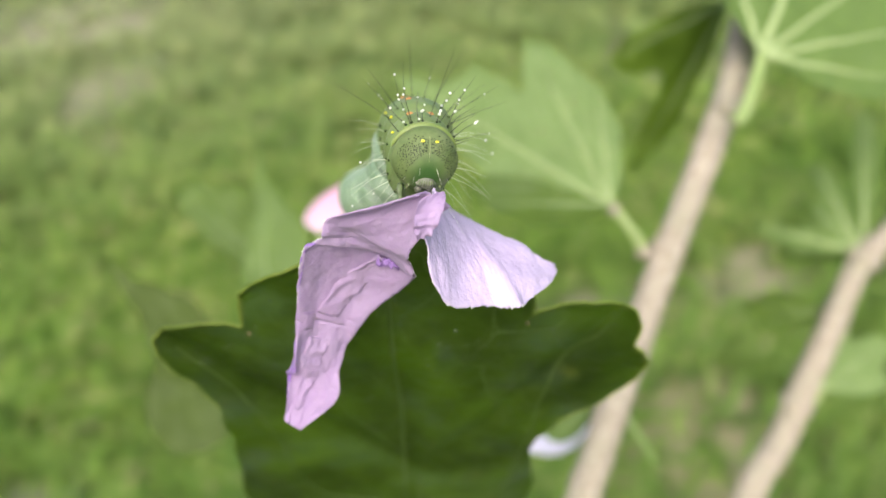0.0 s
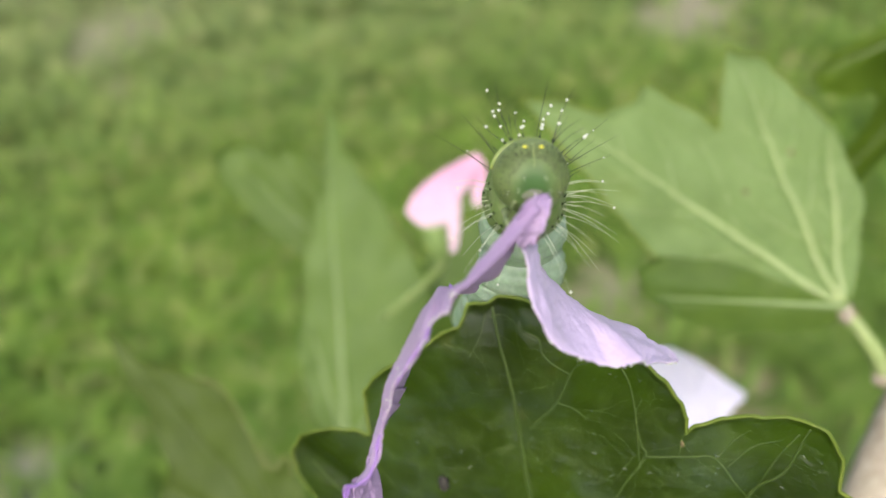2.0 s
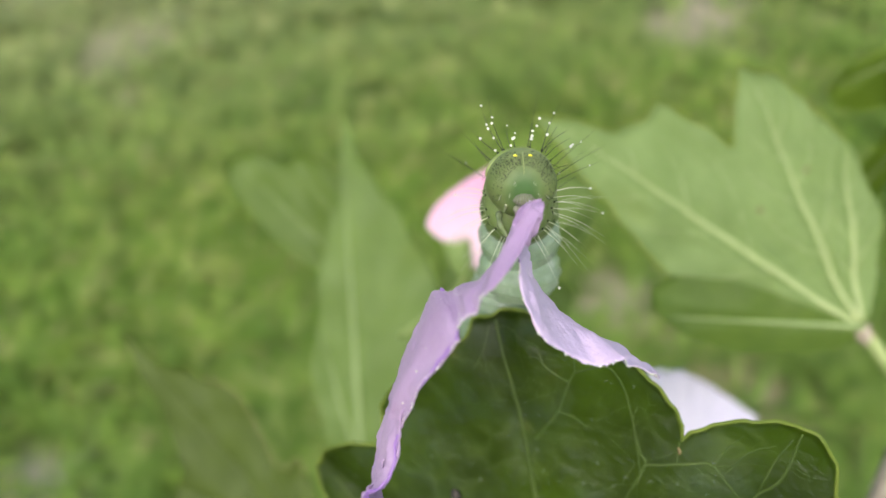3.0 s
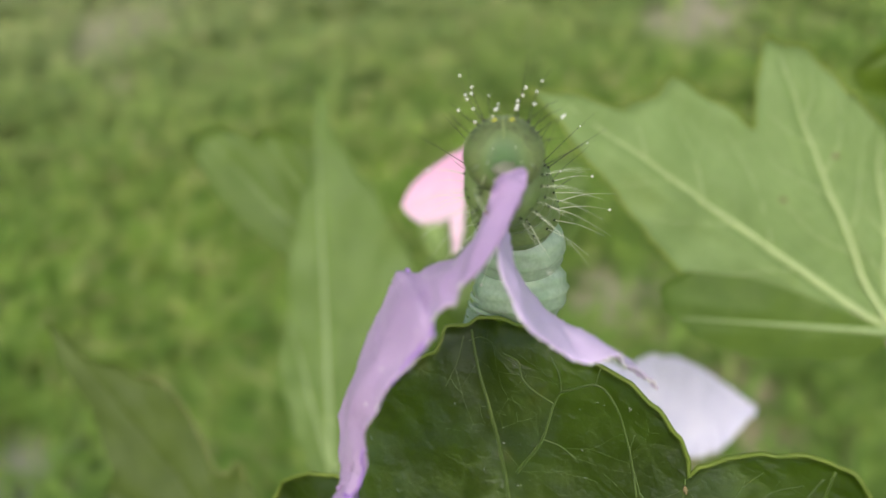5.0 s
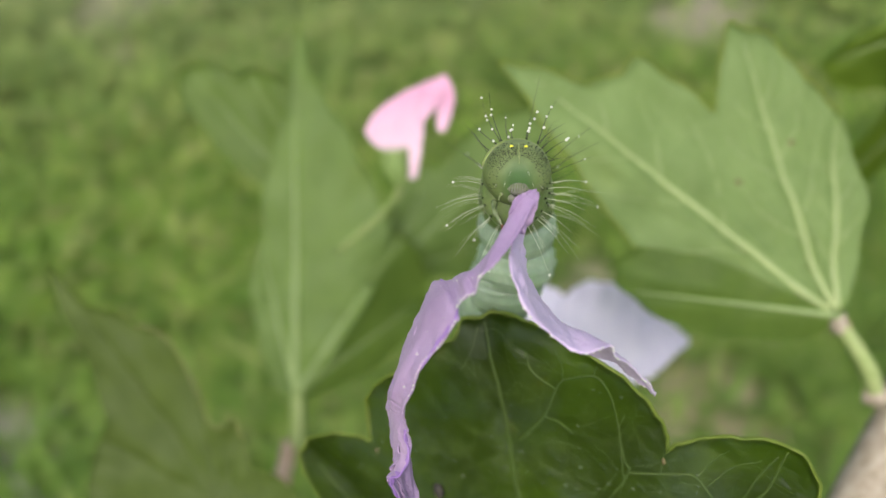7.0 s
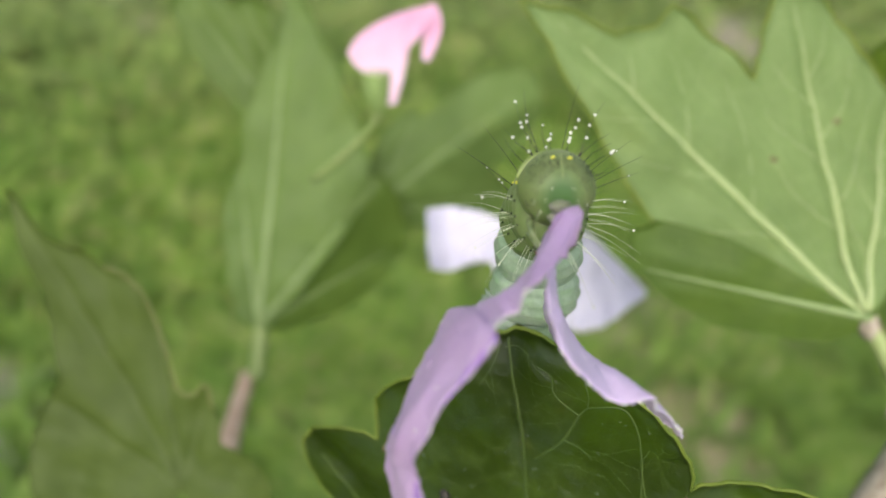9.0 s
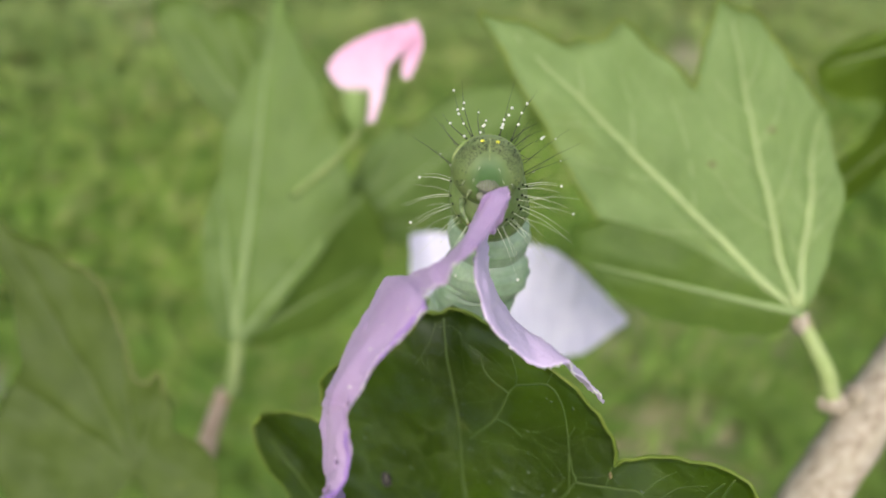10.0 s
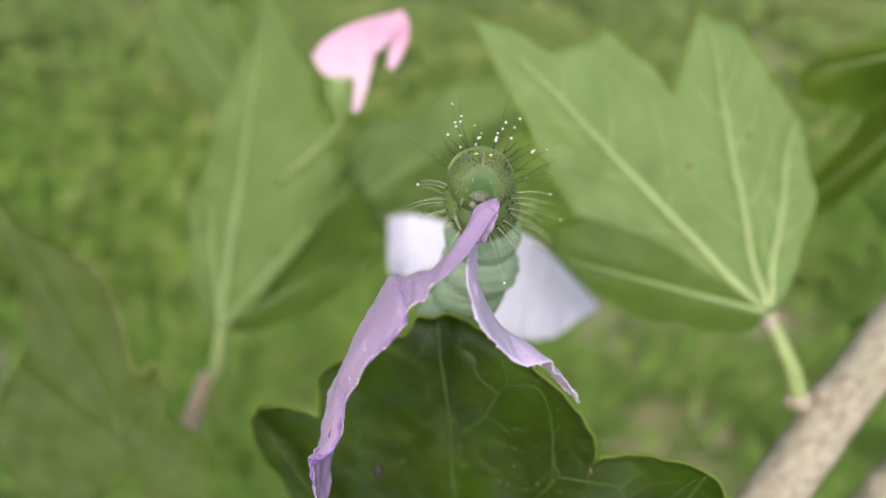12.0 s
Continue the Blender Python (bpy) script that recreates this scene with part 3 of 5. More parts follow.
UPPER = LeafShape([(28, 54, 40, 0.5), (56, 58, 34, 0.5), (79, 52, 30, 0.5), (100, 34, 24, 0.6), (-8, 40, 24, 0.5)], teeth=0.03, count=28, cup=2, wave=1.0, seed=2)
build_leaf("hibiscus_leaf", facing(FIRST, (0.0930, 0.0950, 1.2525), -15, 10, 0), UPPER, LEAF_MID, VEIN_PALE,
           "pale green leaf with thick veins at the stem's upper node", rib=1.05, petiole=[(0, 0, 0), (-2.0, -5, 0), (-5.2, -12.4, -1.2), (-7.0, -15.0, -2.6)], sides=False, girth=1.35)
DARK_BACK = LeafShape([(-115, 31), (-156, 42)],
                      [(-178, 2), (-170, 14), (-162, 36), (-155, 45), (-150, 36), (-146, 25), (-140, 22), (-134, 22.5), (-127, 28), (-121, 31), (-115, 32), (-110, 28), (-104, 19), (-97, 9), (-85, 2)],
                      teeth=0.01, count=40, cup=-2, wave=1.2, seed=3, fold=(-112, -1, -0.7))
build_leaf("hibiscus_leaf", facing(FIRST, (0.0988, 0.1316, 1.2526)), DARK_BACK, LEAF_DEEP, VEIN_MID,
           "dark green two-lobed leaf behind the woody stem", rib=0.6, sides=False, petiole=[(0, 0, 0), (1.5, -0.5, 0.5), (3.0, -2.0, 1.0)])
LOW_BACK = LeafShape([(-74, 30, 17, 0.5), (-42, 20, 24, 0.5), (9, 46, 12, 0.5), (-22, 30, 16, 0.5)], teeth=0.03, count=26, cup=-2, wave=1.4, seed=4)
low_back = build_leaf("hibiscus_leaf", facing(FIRST, (0.1470, 0.1150, 1.1830), -10, 0, 0), LOW_BACK, LEAF_MID, VEIN_PALE,
                      "green leaf spreading from the slender stem", rib=0.9, sides=False)
SHOOT = LeafShape([(15, 20, 30, 0.6), (52, 24, 30, 0.6), (-25, 12, 26, 0.6), (80, 20, 24, 0.6)], teeth=0.03, count=18, cup=3, wave=0.8, seed=5)
shoot = build_leaf("hibiscus_leaf", facing(FIRST, (0.1325, 0.0920, 1.1510)), SHOOT, LEAF_UNDER, VEIN_PALE,
                   "small fresh leaf on the slender stem", petiole=[(0, 0, 0), (-2.5, -3.5, 0), (-6, -7, -1)], sides=False, girth=1.0)
TUCKED = LeafShape([(148, 25, 9, 0.6), (-132, 19, 26, 0.5)], teeth=0.02, count=22, cup=-2, wave=1.0, seed=14)
build_leaf("hibiscus_leaf", facing(FIRST, (0.0600, 0.0640, 1.1860), 10, 0, 0), TUCKED, LEAF_MID, VEIN_PALE, "green leaf hanging low behind the woody stem", rib=0.5, sides=False)
DARK_LOW = LeafShape([(-80, 26, 22, 0.5), (-100, 22, 24, 0.5)], teeth=0.03, count=18, cup=-3, wave=1.0, seed=6)
dark_low = build_leaf("hibiscus_leaf", facing(FIRST, (0.1470, 0.1180, 1.1800), 30, 0, -8), DARK_LOW, LEAF_SHADE, VEIN_MID, "dark green leaf in the shade of the shrub", sides=False)
dark_lower = build_leaf("hibiscus_leaf", facing(FIRST, (0.1380, 0.1080, 1.1670), 35, 0, 5), DARK_LOW, LEAF_SHADE, VEIN_MID, "dark green leaf in the shade of the shrub", sides=False)

# ------------------------------------------------------------ the leaves and the pink flower in the left background (sway together)
LEFT_LEAF = LeafShape([(7, 76), (40, 40), (-6, 34)],
                      [(-100, 1), (-45, 6), (-25, 14), (-18, 21), (-14.7, 25), (-10, 29), (-5.2, 33.5), (-0.8, 45), (5.3, 58), (8.0, 76), (10, 66), (15.5, 58.3), (24.3, 49), (34, 42), (38.5, 38), (43, 28), (48, 14), (60, 4), (100, 2), (130, 1)],
                      teeth=0.01, count=50, cup=1.0, wave=1.2, seed=7)
left_leaf = build_leaf("hibiscus_leaf", facing(VIEW, (-0.0208, 0.0976, 1.1662)), LEFT_LEAF, LEAF_MID, VEIN_MID,
                       "tall green lobed leaf on a brown twig", rib=0.8, petiole=[(0.6, 0.5, 0.2), (0.2, -5, 0.3), (-0.6, -10.5, 0)], sides=False, girth=1.25)
# bent half of the tall leaf; the darker green is painted shade
LEFT_SHADED = LeafShape([(62, 34)], [(22, 1), (30, 20), (36, 39), (41, 40.5), (48, 39), (54.6, 37.2), (62, 33.5), (70.8, 27), (77.5, 20), (90, 9), (115, 2)], teeth=0.01, count=50, cup=0.6, wave=1.0, seed=17, fold=(42, 1, -0.8))
left_lobe_dark = part("shaded_lobe", LEFT_SHADED.blade(), LEAF_SHADE, left_leaf, "lobe turned from the light, its shade put into a darker green")
part("vein", LEFT_SHADED.vein(60, 0.9, 0.35, 0.08, 0.1), VEIN_MID, left_lobe_dark)
left_lobe_dark.matrix_basis = pose(0, 0, -0.6 * MM)
twig = new("twig")
tagged(twig, "short brown twig carrying the tall leaf", "twig")
part("bark", tube(bmesh.new(), spline([(-0.0212, 0.0915, 1.1586), (-0.0226, 0.0852, 1.1505), (-0.0240, 0.0790, 1.1425), (-0.031, 0.064, 1.122), (-0.043, 0.040, 1.092), (-0.075, -0.03, 0.90), (-0.115, -0.13, 0.5), (-0.13, -0.19, 0.0)], 70), lambda s: 0.0016 + 0.0026 * s, 12, rough=0.1), TWIG_BARK, twig)
MIDDLE = LeafShape([(52, 50, 24, 0.6), (80, 34, 22, 0.5), (30, 26, 22, 0.5)], teeth=0.03, count=24, cup=-2, wave=1.2, seed=8, fold=(56, 1, -0.8))
middle_leaf = build_leaf("hibiscus_leaf", facing(VIEW, (-0.0043, 0.1198, 1.1812)), MIDDLE, LEAF_MID, VEIN_MID, "green leaf behind the tall one", sides=False)
TALL_BACK = LeafShape([(-35, 50, 17, 0.6), (-22, 42, 18, 0.5)], teeth=0.03, count=24, cup=2, wave=1.2, seed=9)
back_leaf = build_leaf("hibiscus_leaf", facing(VIEW, (-0.0139, 0.1242, 1.1863)), TALL_BACK, LEAF_SHADE, VEIN_MID, "darker green leaf standing behind the tall leaf", sides=False)


def petal_sheet(points, widths, side, n=36, m=14, seed=0, ruffle=0.4, curl=0.0, thick=0.12, ragged=0.35, waves=0, stretch=(0.0, 1.0), lift=0.0):
    """A petal as a strip along points, as wide as widths, spread along the directions side (both follow the strip); all in millimetres."""
    spine = spline(points, n)
    wide = spline([(w, 0, 0) for w in widths], n)
    dirs = spline(side, n)
    bm = bmesh.new()
    rows, under = [], []
    first, last = round(stretch[0] * n), round(stretch[1] * n)
    for i in range(first, last + 1):
        d = dirs[i].normalized()
        t = (spine[min(i + 1, n)] - spine[max(i - 1, 0)]).normalized()
        nn = d.cross(t).normalized()
        row, low = [], []
        for j in range(m + 1):
            u = 2 * j / m - 1
            w = wide[i].x * (1 + ragged * 0.12 * noise.noise(Vector((i * 0.9, u * 1.5, seed))))
            q = i * (waves / n if waves else 1.0)
            p = spine[i] + d * (u * w)
            f = noise.noise(Vector((q * 0.22, u * 1.7, seed * 7.0))) * ruffle * (0.3 + abs(u)) + curl * u * u * wide[i].x / max(widths)
            f += 0.12 * ruffle * noise.noise(Vector((q * 0.9, u * 5, seed * 3.0)))
            if waves:
                f += 0.07 * noise.noise(Vector((q * 1.6, u * 9, seed))) + 0.04 * noise.noise(Vector((q * 4, u * 16, seed + 5)))
            f += lift
            row.append(bm.verts.new((p + nn * f) * MM))
            low.append(bm.verts.new((p + nn * (f - thick)) * MM))
        rows.append(row)
        under.append(low)
    n = last - first
    for i in range(n):
        for j in range(m):
            bm.faces.new((rows[i][j], rows[i][j + 1], rows[i + 1][j + 1], rows[i + 1][j]))
            bm.faces.new((under[i][j], under[i + 1][j], under[i + 1][j + 1], under[i][j + 1]))
        for j in (0, m):
            bm.faces.new((rows[i][j], rows[i + 1][j], under[i + 1][j], under[i][j]) if j == 0 else (rows[i][j], under[i][j], under[i + 1][j], rows[i + 1][j]))
    for i in (0, n):
        for j in range(m):
            bm.faces.new((rows[i][j], under[i][j], under[i][j + 1], rows[i][j + 1]) if i == 0 else (rows[i][j], rows[i][j + 1], under[i][j + 1], under[i][j]))
    return bm


pink = holder("pink_flower", facing(VIEW, (0.0021, 0.1026, 1.2204)), "withered pink hibiscus flower with a green calyx", "flower")
part("petal", petal_sheet([(-0.7, -1.6, 0), (-1.2, 2.5, 0.3), (-2.4, 6.0, 0.8), (1.2, 10.0, 0.6), (4.6, 12.2, 0), (7.4, 14.3, -0.4)], [1.0, 2.9, 4.8, 3.0, 2.1, 0.9],
                          [(1, 0, 0.1), (1, -0.1, 0), (1, -0.25, -0.1), (0.6, -0.9, -0.1), (0.5, -1, 0), (0.5, -1, 0)], 48, 16, seed=1, ruffle=0.5), PINK, pink, "pink petal fading to white at its base")
part("petal", petal_sheet([(6.9, 14.2, -0.6), (6.8, 11.2, -0.8), (6.1, 8.4, -0.8), (5.4, 5.6, -0.4)], [0.9, 1.4, 1.3, 0.6], [(1, 0.1, 0.3), (1, 0, 0.3), (1, 0, 0.2), (1, 0, 0)], seed=2), PINK, pink, "narrow pink petal hanging beside the other")
for i in range(5):
    a = radians(-60 + 30 * i)
    part("sepal", petal_sheet([(-2.2, -3.0, 0), (-2.6 + 1.6 * math.sin(a), 0.2, 1.2 * math.cos(a) + 0.3), (-2.8 + 2.6 * math.sin(a), 3.8, 1.8 * math.cos(a))], [0.9, 1.4, 0.15], [(math.cos(a), 0, -math.sin(a))] * 3, 10, 6, seed=i, ruffle=0.1), CALYX, pink)
part("stalk", tube(bmesh.new(), spline([Vector(p) * MM for p in ((-2.2, -2.6, -0.5), (-4.5, -5.0, -4), (-9, -8, -9), (-16, -12, -16))], 12), 0.0007, 8), PETIOLE, pink)

white = holder("white_flower", facing(VIEW, (0.0405, 0.0942, 1.1817)), "white hibiscus flower with a faint violet tint", "flower")
part("petal", petal_sheet([(-3, 8, -1), (1, 6.6, 0.6), (4.8, 5.2, 1.2), (9.5, 3.4, 0.8), (14.4, 1.6, 0), (18.6, 1.0, -0.5), (21.6, 0.8, -1)], [3, 8.0, 10.0, 9.3, 6.4, 2.9, 0.5],
                          [(0.2, 1, 0.2), (0.1, 1, 0.25), (0.05, 1, 0.3), (0.05, 1, 0.25), (0.1, 1, 0.1), (0.2, 1, 0), (0.3, 1, 0)], 60, 20, seed=5, ruffle=0.9, curl=-1.2), WHITE_PETAL, white)
part("petal", petal_sheet([(-2, 9, -1), (-6, 11.0, -1.5), (-10, 11.6, -2.2), (-13.4, 11.4, -2.0), (-16, 11.2, -0.2), (-17.8, 11.3, 2.6)], [4, 4.4, 5.0, 5.8, 5.8, 5.2],
                          [(0.1, 1, 0.1), (0, 1, 0.2), (0, 1, 0.1), (-0.1, 1, 0), (-0.1, 1, -0.1), (-0.05, 1, -0.2)], 60, 16, seed=6, ruffle=0.7), WHITE_PETAL, white, "white petal cupped at its rim")
part("petal", petal_sheet([(0, 0, -1), (0, 6, -1.5), (1, 12, -3)], [3, 6, 4], [(1, 0, 0.1)] * 3, seed=7, ruffle=0.8), WHITE_PETAL, white)

part("stalk", tube(bmesh.new(), spline([Vector(p) * MM for p in ((0.5, 1, -2), (-1, -6, -6), (-3, -18, -14), (-8, -44, -30))], 14), 0.0009, 8), PETIOLE, white)

LOW_LEFT = LeafShape([(-34, 50), (-14, 30), (-60, 24), (8, 16)],
                     [(-150, 8), (-110, 20), (-77, 23), (-52, 24), (-40, 34), (-37, 44), (-34.3, 50), (-31.8, 41), (-28, 38.5), (-23.6, 34.2), (-19, 32.5), (-16, 30), (-13, 22), (-8, 15), (0, 14), (7, 16.3), (14, 13), (35, 9), (80, 13), (120, 14), (150, 8)],
                     teeth=0.02, count=60, cup=2, wave=1.2, seed=11)
low_leaf = build_leaf("hibiscus_leaf", facing(SIXTH, (-0.0292, 0.0713, 1.1751)), LOW_LEFT, LEAF_OLIVE, VEIN_DARK,
                      "dull green scalloped leaf low in the shrub", rib=0.3, sides=False)

part("margin", tube(bmesh.new(), [LOW_LEFT.point(d, 1.0) for d in range(-24, 16)], 0.13 * MM, 6, rough=0.3), DRY_RIM, low_leaf, "dry tan leaf margin")

# ------------------------------------------------------------ the near leaf
NEAR = LeafShape([(-4, 37), (31, 32), (-40, 32)],
                 [(-179.9, 17), (-150, 22), (-112, 21.2), (-90, 18.8), (-70, 19.5), (-56, 22.1), (-49.5, 26), (-47, 29), (-45.2, 30.9), (-42.4, 32.2), (-38, 32.4), (-33.4, 31.6), (-30.5, 30.3), (-28.6, 29.3),
                  (-27.4, 30.4), (-26, 31.5), (-24.4, 32.7), (-21.5, 33.5), (-18, 34.0), (-8.2, 35.6), (-7.4, 36.1), (-6.8, 36.8), (-4.7, 36.5), (-3.5, 36.9), (-1.5, 36.8), (4, 36.1),
                  (11.7, 33.9), (14.2, 32.6), (16.8, 31.1), (18.3, 29.7), (18.7, 28.5), (19.6, 29.4), (22.3, 30.5), (25.4, 31.6), (28.2, 32.3), (32.4, 32.5), (35.6, 31.5), (38.2, 29.4),
                  (40.5, 29.4), (43.8, 28.7), (47.5, 26.6), (50.3, 22.5), (52, 17), (60, 13.5), (71, 12), (90, 12), (125, 14.6), (150, 16), (179.9, 17)],
                 teeth=0.004, count=80, cup=-0.6, wave=0.55, seed=12, hook=0.08)
near_leaf = build_leaf("hibiscus_leaf", Matrix.Identity(4), NEAR, LEAF_DARK, VEIN_NEAR, "dark green lobed leaf with pale net veins under the caterpillar", ribs=[], sides=False, rings=44, petiole=[(-1.6, -9, -0.3), (-1.5, -14, -1), (1, -20, -4), (0, -36, -10), (-3, -60, -22)])
NEAR_RIBS = [([(-1.6, -9), (-1.6, 2), (-1.6, 12), (-2.0, 20), (-2.1, 26), (-2.1, 32), (-2.7, 36.2)], 0.24),
             ([(-3, -9), (-11.6, -5.8), (-14.3, 9.1), (-17, 17.4), (-20.2, 22.6)], 0.19),
             ([(0, -9), (8.5, -6), (10.6, 5.3), (11.4, 15.3), (12.8, 21.6), (15.1, 24.1), (16.6, 27.4)], 0.18)]
FORK_VEINS = [([(-1.3, 26.8), (-0.4, 27.8), (1.0, 29.4), (2.2, 31.8), (2.8, 32.6)], 0.13),
               ([(2.8, 32.6), (2.9, 33.7), (2.6, 34.8)], 0.07),
               ([(2.8, 32.6), (4.9, 33.0), (5.8, 31.8), (6.1, 29.6), (6.1, 26.3), (6.1, 24.3)], 0.10),
               ([(2.2, 31.8), (0.7, 33.4), (0.5, 34.6), (-0.4, 35.1)], 0.08),
               ([(1.0, 29.4), (2.0, 28.9), (2.8, 27.9)], 0.07),
               ([(4.9, 33.0), (5.3, 33.9), (5.5, 34.3)], 0.05),
               ([(-3.2, 35.9), (-3.6, 34.6), (-4.5, 33.2)], 0.05),
               ([(-2.9, 35.6), (-2.0, 35.8), (-1.1, 35.6)], 0.05)]
LOBE_VEINS = [([(6.5, 25.2), (9.4, 25.4), (11.0, 25.2), (12.5, 22.3), (13.1, 20.8)], 0.10),
               ([(11.0, 25.2), (12.0, 26.5), (13.1, 27.4)], 0.06),
               ([(6.3, 26.0), (6.5, 25.2), (5.1, 23.0), (3.7, 20.3)], 0.09),
               ([(9.0, 27.0), (8.8, 26.1), (8.6, 25.3)], 0.06),
               ([(16.0, 26.9), (14.8, 25.3), (13.4, 22.6), (12.6, 20.8)], 0.08),
               ([(11.7, 24.7), (13.4, 26.2), (15.0, 26.6)], 0.05),
               ([(6.3, 26.0), (6.1, 28.4), (6.6, 29.8)], 0.06)]
BACK_VEINS = [([(-2.4, 4.3), (-5.0, 9.8), (-7.3, 13.6)], 0.09),
               ([(-2.4, 15.6), (-4.1, 19.4), (-5.7, 21.1)], 0.08),
               ([(4.7, 20.2), (6.4, 19.7), (8.5, 19.0)], 0.07),
               ([(5.5, 19.3), (6.9, 14.3), (9.0, 10.1), (10.6, 5.3)], 0.09),
               ([(9.2, 11.2), (7.2, 15.5), (6.1, 16.5)], 0.06)]
NEAR_VEINS = FORK_VEINS + LOBE_VEINS + BACK_VEINS
vein_rng = random.Random(31)
lines = [NEAR.trace(p, 0.0) for p, r in NEAR_VEINS]
for path, (p, r) in zip(lines, NEAR_VEINS):
    part("side_vein", tube(bmesh.new(), path, lambda f, r=r: 0.85 * r * (1 - 0.45 * f) * MM, 6, 0.7, rough=0.4), VEIN_NEAR, near_leaf)
ribs = [NEAR.trace(p, 0.02, 60) for p, r in NEAR_RIBS]
for path, (p, r) in zip(ribs, NEAR_RIBS):
    part("midrib" if r > 0.2 else "vein", tube(bmesh.new(), path, lambda f, r=r: 0.9 * r * (1 - 0.6 * f) * MM, 6, 0.7, rough=0.4), VEIN_NEAR, near_leaf)
tagged(part("vein_net", NEAR.branchlets(lines + ribs, 2, vein_rng, 0.012), VEIN_NEAR, near_leaf), "net of fine pale veins", kind="stuff")
bm = bmesh.new()
for _ in range(110):
    deg, f = vein_rng.uniform(-45, 42), vein_rng.uniform(0.35, 0.95)
    c = NEAR.point(deg, f) + Vector((0, 0, 0.05 * MM))
    for _ in range(vein_rng.choice((1, 1, 2, 4))):
        a, r = vein_rng.uniform(0, 6.28), vein_rng.uniform(0.03, 0.15) * MM
        tube(bm, [c, c + Vector((math.cos(a) * r, math.sin(a) * r, 0.02 * MM)), c + Vector((math.cos(a + 0.3) * r * 1.8, math.sin(a + 0.3) * r * 1.8, 0))], 0.014 * MM, 4)
tagged(part("dust_flecks", bm, DUST, near_leaf), "pale dust and fluff on the leaf", kind="stuff")
part("dropping", blob(bmesh.new(), NEAR.point(-21.0, 0.705) + Vector((0, 0, 0.15 * MM)), (0.45 * MM, 0.75 * MM, 0.35 * MM), None, 8, 12, 0.4), SPLAT, near_leaf, "small dried dark speck")
for deg, f in ((18.7, 0.975), (-28.6, 0.97)):
    part("notch_scar", blob(bmesh.new(), NEAR.point(deg, f), (0.12 * MM, 0.32 * MM, 0.12 * MM), None, 6, 10, 0.4), BROWN, near_leaf, "rusty brown scar in the notch")
part("margin", tube(bmesh.new(), [NEAR.point(d * 0.25, 1.0) - Vector((0, 0, 0.06 * MM)) for d in range(-220, 212)], 0.14 * MM, 6), EDGE, near_leaf, "yellow-green leaf margin")
LEAF_SIZE = 1.25
LEAF_AXES = Matrix(((0.926, -0.212, -0.311, 0.0), (0.085, 0.923, -0.376, 0.0), (0.367, 0.322, 0.873, 0.0), (0, 0, 0, 1)))
for ob in near_leaf.children:
    ob.matrix_basis = Matrix.Scale(LEAF_SIZE, 4) @ LEAF_AXES @ pose(0.5 * MM, -28 * MM, 0)

# ------------------------------------------------------------ the caterpillar
cat = holder("caterpillar", Matrix.Identity(4), "green bristly caterpillar with yellow face spots eating a petal", "caterpillar")


